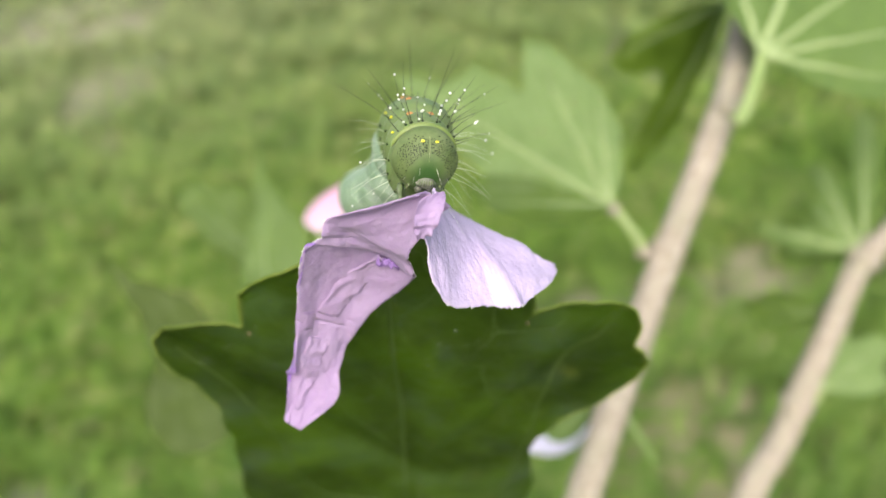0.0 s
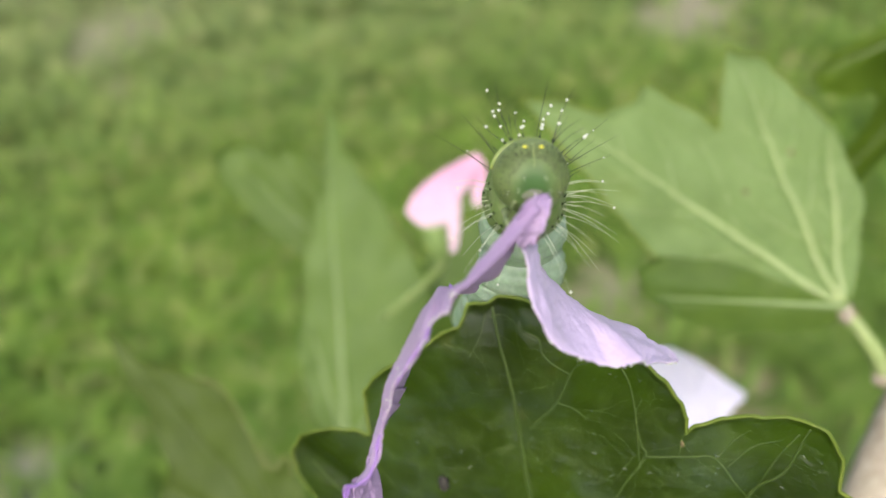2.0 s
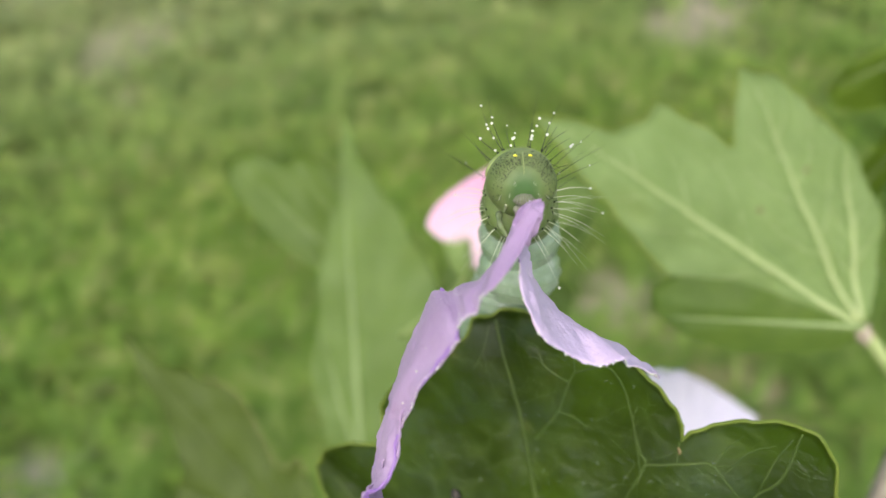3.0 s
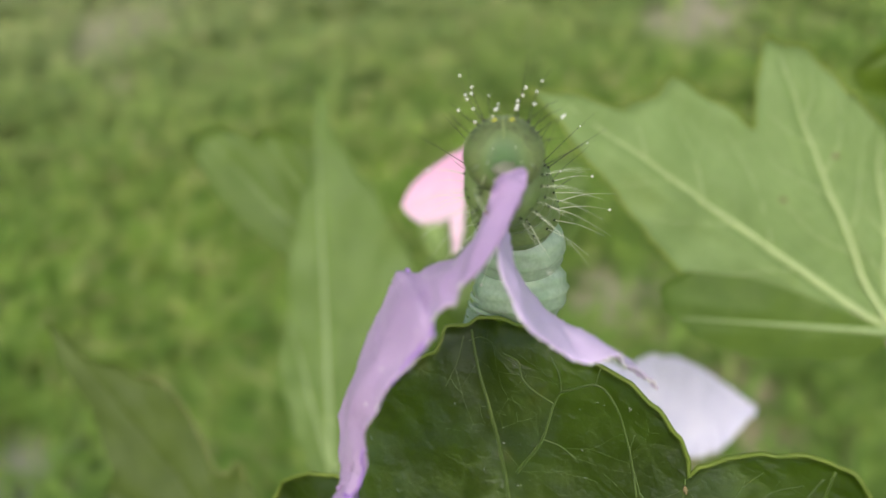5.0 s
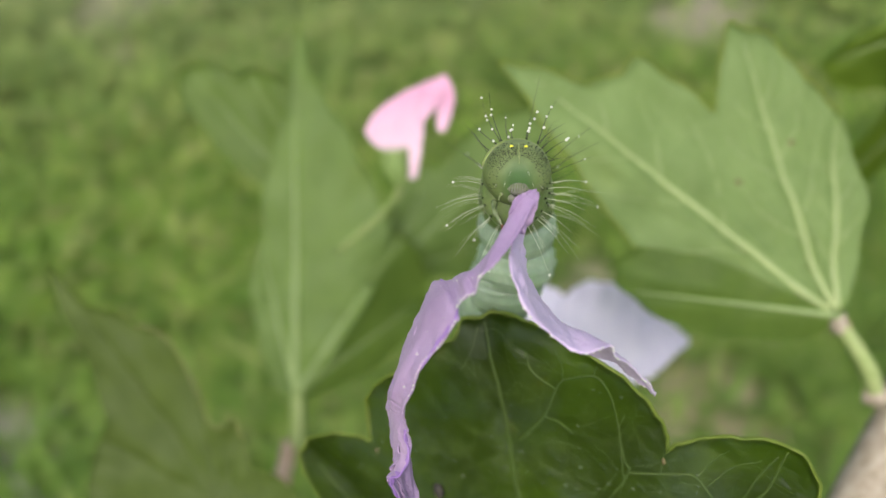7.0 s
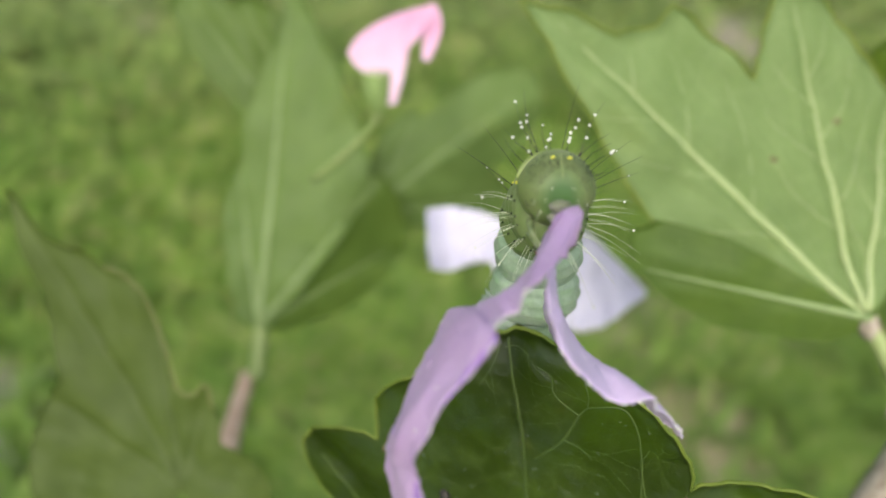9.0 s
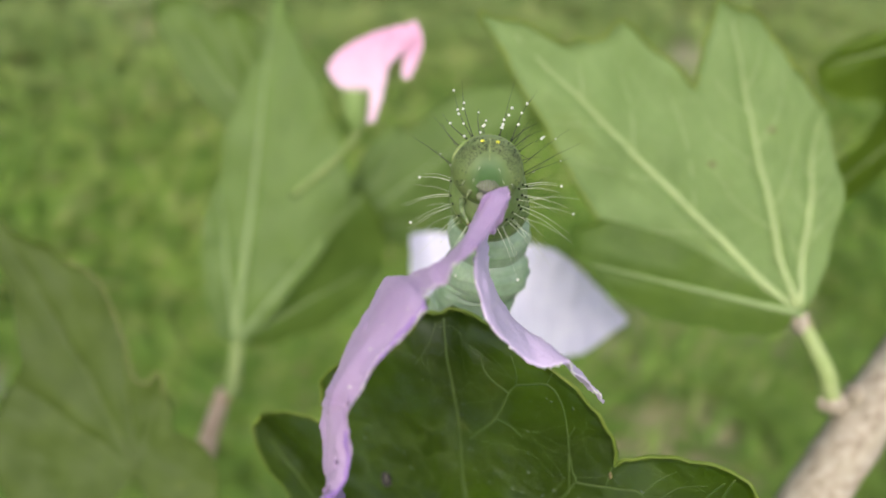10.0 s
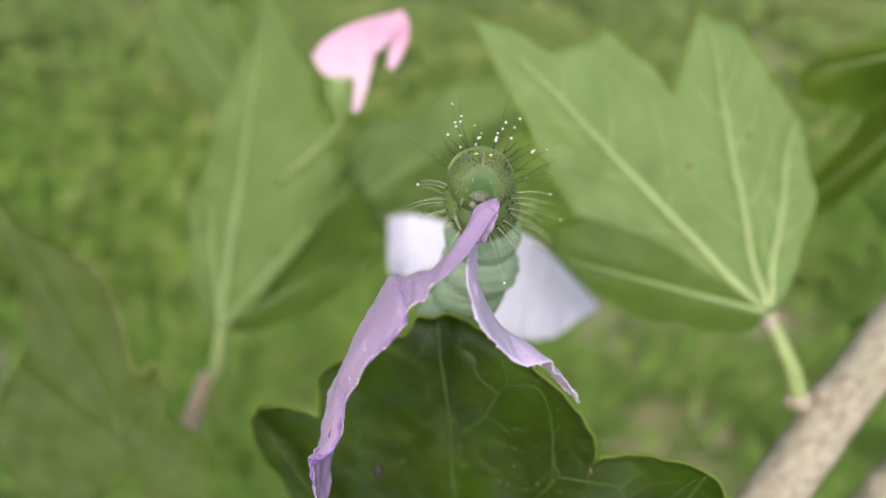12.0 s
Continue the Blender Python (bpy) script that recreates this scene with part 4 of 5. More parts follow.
def build_caterpillar():
    rng = random.Random(9)
    # segments from the neck back and down behind the leaf: place, radii, lean
    segs = [("thorax_segment", (-0.05, -1.15, -1.75), (2.52, 3.05, 1.75), -4, THORAX),
            ("thorax_segment", (0.25, -0.8, -4.2), (2.75, 3.1, 2.1), -6, THORAX),
            ("thorax_segment", (0.65, -0.5, -7.2), (3.0, 3.2, 2.2), -10, THORAX),
            ("abdomen_segment", (0.9, -1.3, -10.4), (3.3, 3.4, 2.4), -28, THORAX),
            ("abdomen_segment", (1.2, -3.5, -13.2), (3.6, 3.5, 3.3), -48, PALE_SKIN),
            ("abdomen_segment", (1.3, -6.6, -15.2), (3.8, 3.6, 3.3), -68, PALE_SKIN),
            ("abdomen_segment", (0.5, -9.2, -17.6), (3.6, 3.4, 3.3), -60, PALE_SKIN),
            ("abdomen_segment", (-0.3, -10.9, -20.4), (3.6, 3.3, 3.3), -45, PALE_SKIN),
            ("abdomen_segment", (-0.8, -12.4, -23.6), (3.6, 3.3, 3.3), -35, PALE_SKIN)]
    for name, p, size, lean, mat in segs:
        turn = Euler((radians(lean), 0, 0)).to_matrix()
        bm, c, back = blob(bmesh.new(), [c * MM for c in p], [s * MM for s in size], turn, 30, 32, 0.04), Vector(p) * MM, turn.inverted()
        for v in bm.verts:
            q = back @ (v.co - c)
            crease = math.cos(q.z / MM * 5.6 + 1.3 * noise.noise(v.co * 420)) * (0.028 if mat is PALE_SKIN else 0.014)
            v.co = c + turn @ Vector((q.x * (1 + crease), q.y * (1 + crease), q.z))
        part(name, bm, mat, cat)
    # head capsule: two swollen cheeks and a flat front
    bm = bmesh.new()
    blob(bm, (0, 0, 0), (2.42 * MM, 2.45 * MM, 2.1 * MM), None, 20, 32)
    for v in bm.verts:
        x, y, z = v.co / MM
        if z > 0:
            v.co.z -= 0.18 * MM * math.exp(-(x / 0.5) ** 2) * max(0.0, (y + 1.6) / 4)   # the seam between the lobes
            v.co.z -= 0.25 * MM * math.exp(-(x / 0.9) ** 2 - ((y + 1.1) / 1.0) ** 2)
        v.co.x *= 1 + 0.05 * math.exp(-((y + 0.2) / 1.2) ** 2)
    head = part("head", bm, HEAD_SKIN, cat, "rounded green head speckled with dark dots")

    def on_head(x, y, out=0.0):
        z = 2.1 * math.sqrt(max(0.02, 1 - (x / 2.48) ** 2 - (y / 2.45) ** 2))
        z -= 0.18 * math.exp(-(x / 0.5) ** 2) * max(0.0, (y + 1.6) / 4) + 0.25 * math.exp(-(x / 0.9) ** 2 - ((y + 1.1) / 1.0) ** 2)
        return Vector((x, y, z + out)) * MM

    for s in (-1, 1):
        part("face_spot", blob(bmesh.new(), on_head(0.52 * s, 1.72, -0.04), (0.15 * MM, 0.13 * MM, 0.1 * MM), None, 6, 10), YELLOW, head, "bright yellow spot")
    bm = bmesh.new()
    rows = [[bm.verts.new(on_head(1.15 * u * (1 - f) ** 0.75, -1.3 + 2.15 * f, 0.012 * (1 - u * u))) for u in (-1, -0.5, 0, 0.5, 1)] for f in (0, 0.15, 0.3, 0.45, 0.6, 0.75, 0.9, 0.98)]
    for a, b in zip(rows, rows[1:]):
        for k in range(4):
            bm.faces.new((a[k], a[k + 1], b[k + 1], b[k]))
    part("face_triangle", bm, HEAD_SKIN, head, "smooth green triangle of the face")
    part("head_seam", tube(bmesh.new(), [on_head(0, 0.4 + 0.2 * i, 0.0) for i in range(9)], 0.03 * MM, 5), COLLAR, head)
    # dark specks scattered over both cheeks
    bm = bmesh.new()
    dots = []
    for _ in range(1500):
        x, y = rng.uniform(-2.25, 2.25), rng.triangular(-1.4, 2.1, 1.1)
        if x * x / 5.6 + y * y / 5.4 > 0.93 or abs(x) < 0.1 or (x / 1.45) ** 2 + ((y + 0.95) / 1.95) ** 2 < 1 or (y < -0.2 and rng.random() < 0.75):
            continue
        if any(abs(x - a) < 0.10 and abs(y - b) < 0.075 for a, b in dots):
            continue
        dots.append((x, y))
        r = rng.uniform(0.030, 0.056) * MM
        blob(bm, on_head(x, y, 0.0), (r * rng.uniform(1.0, 2.0), r, r * 0.7), None, 4, 6)
    tagged(part("specks", bm, SPECK, head), kind="stuff")
    labrum = part("labrum", blob(bmesh.new(), on_head(0, -1.35, 0.1), (0.74 * MM, 0.46 * MM, 0.30 * MM), None, 12, 20, 0.2), MOUTH, head, "grey ridged upper lip")
    for k in range(-3, 4):
        part("ridge", tube(bmesh.new(), [on_head(0.17 * k, -1.05, 0.34), on_head(0.18 * k, -1.3, 0.44), on_head(0.2 * k, -1.6, 0.36)], 0.035 * MM, 5), LEG, labrum)
    for s in (-1, 1):
        for px, py in ((0.62, -0.15), (0.95, -0.9), (1.55, -1.0)):
            part("face_bristle", tube(bmesh.new(), [on_head(px * s, py), on_head(px * s * 1.06, py - 0.12, 0.35), on_head(px * s * 1.12, py - 0.32, 0.6)], lambda f: (0.02 - 0.012 * f) * MM, 4), HAIR_PALE, head)
    for s in (-1, 1):
        part("mandible", blob(bmesh.new(), on_head(0.42 * s, -1.95, 0.0), (0.30 * MM, 0.36 * MM, 0.28 * MM), None, 8, 12, 0.2), MOUTH, head)
        part("antenna", tube(bmesh.new(), spline([on_head(1.15 * s, -1.6), on_head(1.3 * s, -1.95, 0.35), on_head(1.35 * s, -2.2, 0.6)], 6), lambda f: (0.13 - 0.08 * f) * MM, 6), LEG, head)
    for i in range(6):
        for s in (-1, 1):
            a = radians(200 + 22 * i)
            part("eyelet", blob(bmesh.new(), on_head(s * (1.80 + 0.28 * math.cos(a)), -0.85 + 0.45 * math.sin(a), 0), (0.048 * MM,) * 3, None, 5, 7), SPECK, head)
    # the yellow-green collar above the face
    bm = tube(bmesh.new(), [Vector((2.55 * math.sin(radians(a)), 2.45 * math.cos(radians(a)) - 0.1, -0.55 - 0.002 * abs(a))) * MM for a in range(-75, 76, 6)], lambda f: (0.24 * math.sin(math.pi * f) ** 0.5 + 0.05) * MM, 8)
    part("collar", bm, COLLAR, cat, "yellow-green collar plate")
    # legs on the thorax, drawn up under the head
    for k, z in enumerate((-1.3, -3.2, -5.2)):
        for s in (-1, 1):
            out = 0.45 - 0.12 * k if s < 0 else -0.45
            pts = [Vector(((1.15 + out) * s, -2.2, z + 1.2)) * MM, Vector(((1.2 + out) * s, -2.9, z + 2.3)) * MM, Vector(((0.95 + out) * s, -3.5, z + 2.9)) * MM, Vector(((0.68 + out) * s, -3.95, z + 3.1)) * MM]
            leg = part("leg", tube(bmesh.new(), spline(pts, 12), lambda f: (0.25 - 0.17 * f + 0.03 * math.sin(f * 19)) * MM, 8, rough=0.2), LEG, cat, "short glassy jointed leg")
            part("claw", tube(bmesh.new(), [pts[-1], pts[-1] + Vector((-0.1 * s, -0.25, 0.1)) * MM, pts[-1] + Vector((-0.22 * s, -0.4, 0.05)) * MM], lambda f: (0.1 - 0.07 * f) * MM, 6), CLAW, leg)
    # folds on the pale abdomen
    for k in range(5):
        c, turn = Vector((0.95 - 0.2 * k, -7.0 - 0.6 * k, -16.2 - 0.65 * k)), Euler((radians(-66 + 3 * k), 0, 0)).to_matrix()
        arc = [(c + turn @ Vector((3.62 * math.sin(radians(a)), -3.5 * math.cos(radians(a)), 0))) * MM for a in range(-100, 101, 10)]
        part("skin_fold", tube(bmesh.new(), arc, lambda f: 0.24 * MM * math.sin(math.pi * f) ** 0.5 + 0.00002, 8), PALE_SKIN, cat)
    # warts with bristles: rows over the collar and the sides
    droplet = mesh_of("droplet", blob(bmesh.new(), (0, 0, 0), (MM, MM, MM), None, 6, 9, 0.1), POLLEN)
    wart = mesh_of("wart", blob(bmesh.new(), (0, 0, 0), (0.10 * MM, 0.10 * MM, 0.10 * MM), None, 5, 8), SPECK)
    orange = mesh_of("orange_wart", blob(bmesh.new(), (0, 0, 0), (0.30 * MM, 0.2 * MM, 0.14 * MM), None, 6, 10), ORANGE)
    yellow = mesh_of("yellow_wart", blob(bmesh.new(), (0, 0, 0), (0.13 * MM, 0.11 * MM, 0.07 * MM), None, 6, 10), YELLOW)
    # the collar's dark bristles: root, tip, and how far along the grains of pollen cling
    for rx, ry, tx, ty, grains in ((-2.0, 1.65, -3.4, 3.4, ()), (-1.54, 2.23, -3.45, 4.1, (0.64, 0.1)), (-1.2, 2.38, -2.7, 5.8, (0.5, 0.57, 0.3, 0.97)), (-1.13, 2.45, -2.14, 6.6, (0.52, 0.55, 0.57)),
                                   (-0.62, 2.52, -0.81, 4.6, (0.8, 0.1)), (-0.33, 2.62, -0.29, 3.75, (0.97, 0.65, 0.58)), (0.75, 2.6, 1.48, 4.65, (0.28, 0.3, 0.33, 0.36, 0.4, 0.45, 0.62, 0.8, 0.98)),
                                   (1.62, 2.38, 3.3, 6.1, (0.3, 0.33, 0.48, 0.66)), (1.62, 2.3, 3.65, 3.9, ()), (1.84, 1.87, 3.8, 3.3, ()), (2.2, 1.58, 4.0, 2.75, (0.97, 0.93, 0.9)), (2.2, 0.85, 3.95, 1.36, ()), (2.13, 1.43, 3.15, 0.93, ())):
        root, tip = Vector((rx, ry, -0.8)), Vector((tx, ty, -1.3))
        bow = Vector((-(ty - ry), tx - rx, 0)) * 0.05
        path = [q * MM for q in spline([root, (root + tip) / 2 + bow, tip], 10)]
        part("bristle", tube(bmesh.new(), path, lambda f: 0.036 * (1 - 0.8 * f) * MM, 5), HAIR_DARK, cat)
        share("wart", wart, cat, Matrix.Translation(root * MM))
        for g in grains:
            r = rng.uniform(0.075, 0.12)
            share("pollen_grain", droplet, cat, Matrix.Translation(path[round(g * 10)] + Vector((rng.uniform(-0.09, 0.09), rng.uniform(-0.09, 0.09), 0.06)) * MM) @ Matrix.Diagonal((r, r, r, 1)))
    for name, p, size, lean, mat in segs[:4]:
        turn = Euler((radians(lean), 0, 0)).to_matrix()
        first = p[2] > -3
        for a in (-158, -138, -118, -100, -84, -66, -48, -30, -12, 12, 30, 48, 66, 84, 100, 118, 138, 158):
            a += rng.uniform(-5, 5)
            v = Vector((math.sin(radians(a)), math.cos(radians(a)), 0.25))
            root = Vector(p) + turn @ Vector((v.x * size[0] * 0.97, v.y * size[1] * 0.97, 0.25 * size[2]))
            dark = abs(a) < 75
            if dark and (first or rng.random() < 0.35):
                continue
            length = rng.uniform(2.6, 6.4) if dark else rng.uniform(2.2, 4.6)
            out = (turn @ v + Vector((0, 0.1, 0.20 if first else 0.05))).normalized()
            droop = Vector((0, -1, 0)) * (0.15 if dark else 0.55)
            pts = [root, root + out * length * 0.5 + droop * length * 0.08, root + out * length + droop * length * 0.38]
            path = [q * MM for q in spline(pts, 10)]
            bristle = part("bristle", tube(bmesh.new(), path, lambda f: ((0.034 if dark else 0.024) * (1 - 0.8 * f)) * MM, 5), HAIR_DARK if dark else HAIR_PALE, cat)
            share("wart", wart, cat, Matrix.Translation(root * MM))
            if dark and rng.random() < (0.75 if first else 0.3):
                for _ in range(rng.choice((1, 1, 2, 3, 6))):
                    q = path[rng.randint(3, 9)]
                    r = rng.uniform(0.05, 0.115)
                    share("pollen_grain", droplet, cat, Matrix.Translation(q + Vector((0.05, 0.03, 0.05)) * MM) @ Matrix.Diagonal((r, r, r, 1)))
            elif rng.random() < 0.12:
                share("pollen_grain", droplet, cat, Matrix.Translation(path[-1]) @ Matrix.Diagonal((0.1, 0.1, 0.1, 1)))
        if not first:
            for a in ((-20, 14) if p[2] > -5 else (-20,)):
                root = Vector(p) + turn @ Vector((math.sin(radians(a)) * size[0], math.cos(radians(a)) * size[1], 0))
                share("orange_wart", orange, cat, Matrix.Translation(root * MM))
        for a in ((-52, 10, 48) if first else (-60,)):
            root = Vector(p) + turn @ Vector((math.sin(radians(a)) * size[0] * 0.96, math.cos(radians(a)) * size[1] * 0.96, 0.3 * size[2]))
            share("yellow_wart", yellow, cat, Matrix.Translation(root * MM))


build_caterpillar()

# ------------------------------------------------------------ the bitten petal: two lobes hanging from the jaws
petal = holder("bitten_petal", Matrix.Identity(4), "lilac petal folded over the caterpillar's jaws, wilted at its edge", "petal")


def leaning(deg):
    """A way across the left lobe, turned about the way it hangs."""
    return Vector((0, 0, -1)) * math.cos(radians(deg)) + Vector((0.89, -0.45, 0)) * math.sin(radians(deg))


LONG_SPINE = [(-0.10, 0.17, 0.14), (-3.43, -3.86, 2.14), (-5.28, -5.45, 1.02), (-7.19, -6.65, 0.94), (-10.01, -12.39, 0.65), (-11.05, -17.52, -0.12), (-11.37, -19.82, -0.86), (-10.75, -23.4, -0.05)]
LONG_WIDTH = [1.43, 3.17, 3.89, 4.84, 3.03, 2.25, 2.33, 0.79]
LONG_ACROSS = [leaning(-1.8), leaning(13.7), leaning(3.9), leaning(-3.5), leaning(-0.7), leaning(-12.5), leaning(24.5), leaning(25.1)]


def across_at(s):
    return spline(LONG_ACROSS, 100)[round(s * 100)].normalized()


def on_long_lobe(s, u, out):
    """A place on the long lobe: s along it, u across it, out millimetres off its inner face."""
    k = round(s * 100)
    line = spline(LONG_SPINE, 100)
    w, d = spline([(w, 0, 0) for w in LONG_WIDTH], 100)[k].x, across_at(s)
    off = d.cross((line[min(k + 1, 100)] - line[max(k - 1, 0)]).normalized()).normalized()
    return line[k] + d * (u * w) - off * (out + 0.9 * u * u * w / max(LONG_WIDTH))


BEND = spline(LONG_SPINE, 150)[90]      # where the tip hinges on the lobe


def from_bend(bm):
    for v in bm.verts:
        v.co -= BEND * MM
    return bm


LOBE_LOOK = dict(n=150, m=36, seed=21, ruffle=0.5, curl=-0.9, ragged=0.3, waves=64)
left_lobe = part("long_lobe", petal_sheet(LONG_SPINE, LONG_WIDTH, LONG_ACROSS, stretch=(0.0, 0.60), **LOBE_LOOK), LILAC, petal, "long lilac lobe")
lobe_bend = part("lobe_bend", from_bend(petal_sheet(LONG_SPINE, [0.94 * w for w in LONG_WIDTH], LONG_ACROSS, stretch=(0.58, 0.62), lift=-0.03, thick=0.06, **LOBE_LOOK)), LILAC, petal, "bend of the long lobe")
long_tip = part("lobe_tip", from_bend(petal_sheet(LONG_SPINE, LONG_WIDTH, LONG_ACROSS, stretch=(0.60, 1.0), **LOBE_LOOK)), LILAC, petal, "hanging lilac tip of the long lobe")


def fold_strip(places, widths, seed, ruffle, steps=50):
    """A strip along places (s, u, out) of the long lobe, lying flat on it."""
    return petal_sheet([on_long_lobe(*p) for p in places], widths, [across_at(p[0]) for p in places], steps, 10, seed=seed, ruffle=ruffle, ragged=0.8)


part("folded_edge", fold_strip([(0.36, 0.55, 0.14), (0.42, 0.38, 0.13), (0.50, 0.15, 0.12), (0.58, -0.05, 0.12)], [0.5, 0.9, 1.1, 0.95], 23, 0.3), LILAC, left_lobe, "crinkled edge folded over the lobe")
part("folded_edge", from_bend(fold_strip([(0.64, -0.1, 0.12), (0.72, -0.22, 0.12), (0.82, -0.3, 0.12), (0.95, -0.3, 0.12)], [0.95, 0.85, 0.65, 0.25], 23, 0.3)), LILAC, long_tip, "crinkled edge folded over the tip")
part("wilted_tip", fold_strip([(0.33, 0.60, 0.35), (0.36, 0.52, 0.4), (0.42, 0.36, 0.4)], [0.35, 0.75, 0.45], 24, 0.8, 24), VIOLET, left_lobe, "shrivelled violet tip of the fold")
part("wilted_rim", fold_strip([(0.34 + 0.03 * k, -0.97, 0.03) for k in range(7)], [0.05, 0.14, 0.2, 0.12, 0.2, 0.14, 0.05], 25, 0.15, 40), VIOLET, left_lobe, "thin wilted violet rim")
part("wilted_rim", from_bend(fold_strip([(0.64 + 0.05 * k, -0.97, 0.03) for k in range(7)], [0.05, 0.12, 0.22, 0.3, 0.2, 0.16, 0.05], 26, 0.25, 40)), VIOLET, long_tip, "wilted violet rim")
part("folded_top", petal_sheet([(0.35, 0.3, 0.3), (-0.25, -0.6, 0.95), (-0.5, -1.5, 1.0), (-0.75, -2.2, 0.8), (-0.95, -2.8, 0.4)], [0.45, 0.96, 0.9, 0.7, 0.3],
                               [(1, 0.25, -0.5), (1, 0.1, -0.25), (1, 0.1, -0.2), (1, 0, -0.3), (1, 0, -0.4)], 40, 16, seed=27, ruffle=0.3, curl=-0.35), LILAC, petal, "rounded fold held in the jaws")
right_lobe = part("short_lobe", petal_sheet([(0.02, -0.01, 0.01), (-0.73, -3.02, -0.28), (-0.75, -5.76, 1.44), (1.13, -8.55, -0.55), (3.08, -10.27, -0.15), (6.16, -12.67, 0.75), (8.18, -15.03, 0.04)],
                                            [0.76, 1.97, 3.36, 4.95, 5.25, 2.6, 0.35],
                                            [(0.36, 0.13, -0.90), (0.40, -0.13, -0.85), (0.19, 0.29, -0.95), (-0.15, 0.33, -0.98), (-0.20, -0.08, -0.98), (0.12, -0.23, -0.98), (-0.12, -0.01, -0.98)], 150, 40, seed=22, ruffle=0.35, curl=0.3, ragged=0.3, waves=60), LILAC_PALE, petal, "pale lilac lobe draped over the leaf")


fuzz_rng = random.Random(17)
for lobe_part, rows, cols in ((left_lobe, 90, 36), (right_lobe, 150, 40)):
    bm = bmesh.new()
    side = 2 * (cols + 1)
    for _ in range(150):
        i = fuzz_rng.randint(25, rows - 2)
        j = fuzz_rng.choice((0, cols))
        if fuzz_rng.random() < 0.15:
            j = fuzz_rng.randint(1, cols - 1)
        c = Vector(lobe_part.data.vertices[i * side + 2 * j].co)
        r = fuzz_rng.choice((0.03, 0.035, 0.04, 0.05, 0.075)) * MM
        blob(bm, c, (r, r * 1.2, r), None, 4, 6)
    tagged(part("pollen_dust", bm, POLLEN, lobe_part), "white specks of dust on the petal's rim", kind="stuff")


# ------------------------------------------------------------ movement
def motions():
    walk(near_leaf, [
    (0, pose(0.01827, 0.00156, 1.26335, 84.94, 9.82, 19.92)),
    (0.2, pose(0.01399, 0.01114, 1.26415, 82.81, 7.12, 14.52)),
    (0.5, pose(0.01182, 0.02326, 1.26010, 78.49, 3.70, 7.64)),
    (1, pose(0.00870, 0.03592, 1.25388, 64.93, 2.44, 2.53)),
    (1.5, pose(0.01006, 0.04478, 1.24833, 61.93, 2.20, 2.15)),
    (2, pose(0.00853, 0.04362, 1.24781, 57.36, 1.22, 0.95)),
    (2.5, pose(0.00750, 0.04199, 1.24816, 55.78, 0.17, 1.17)),
    (3, pose(0.00826, 0.04785, 1.24562, 51.75, -1.40, -2.06)),
    (5, pose(0.00743, 0.04848, 1.24375, 47.75, -2.95, -3.79)),
    (5.5, pose(0.01067, 0.05234, 1.23948, 47.53, -1.76, -1.88)),
    (6, pose(0.01288, 0.04975, 1.23964, 52.06, -2.32, 0.02)),
    (6.5, pose(0.01428, 0.05139, 1.23655, 55.50, -4.45, -1.33)),
    (7, pose(0.01476, 0.05091, 1.23693, 54.60, -3.02, -0.98)),
    (9, pose(0.01885, 0.05237, 1.22840, 60.45, -3.92, -0.32)),
    (9.5, pose(0.01866, 0.05095, 1.22996, 58.52, -3.44, -0.04)),
    (10, pose(0.01868, 0.04993, 1.23049, 58.71, -4.02, -0.12)),
    (10.5, pose(0.01832, 0.05047, 1.23055, 57.10, -4.52, -0.57)),
    (11, pose(0.01822, 0.04960, 1.23043, 58.48, -4.45, 0.46)),
    (11.5, pose(0.01705, 0.04893, 1.23177, 56.45, -4.63, -0.64)),
    (12, pose(0.02130, 0.04998, 1.22918, 59.20, -2.84, 2.13)),
    ])
    walk(cat, [
    (0, pose(0.02045, -0.00437, 1.28370, 81.26, 10.39, 6.71)),
    (0.2, pose(0.01484, 0.00480, 1.28752, 79.25, 9.69, 6.45)),
    (0.5, pose(0.01144, 0.01900, 1.28449, 74.91, 9.41, 2.72)),
    (1, pose(0.00686, 0.03512, 1.27845, 66.95, 5.37, 1.84)),
    (1.5, pose(0.00788, 0.04498, 1.27290, 53.50, 2.04, 0.24)),
    (2, pose(0.00624, 0.04411, 1.27279, 53.35, 0.38, 0.63)),
    (2.5, pose(0.00505, 0.04357, 1.27292, 52.00, -0.00, 0.00)),
    (3, pose(0.00535, 0.05012, 1.27096, 51.92, -0.30, 0.69)),
    (5, pose(0.00497, 0.05386, 1.26797, 42.65, -4.23, -1.91)),
    (5.5, pose(0.00815, 0.05637, 1.26539, 41.89, -4.22, -1.93)),
    (6, pose(0.00979, 0.05440, 1.26501, 50.83, -3.29, -0.37)),
    (6.5, pose(0.01071, 0.05534, 1.26161, 50.78, -3.56, 1.04)),
    (7, pose(0.01145, 0.05630, 1.26134, 50.47, -2.88, 0.43)),
    (9, pose(0.01432, 0.05408, 1.25446, 48.26, -4.14, 5.55)),
    (9.5, pose(0.01479, 0.05438, 1.25516, 49.92, -4.02, 2.51)),
    (10, pose(0.01507, 0.05289, 1.25592, 49.32, -5.45, 3.52)),
    (10.5, pose(0.01468, 0.05544, 1.25506, 47.63, -5.78, 3.70)),
    (11, pose(0.01491, 0.05444, 1.25474, 46.52, -6.65, 4.73)),
    (11.5, pose(0.01365, 0.05414, 1.25608, 44.32, -5.49, 2.59)),
    (12, pose(0.01755, 0.05331, 1.25505, 50.82, -4.91, 3.53)),
    ])
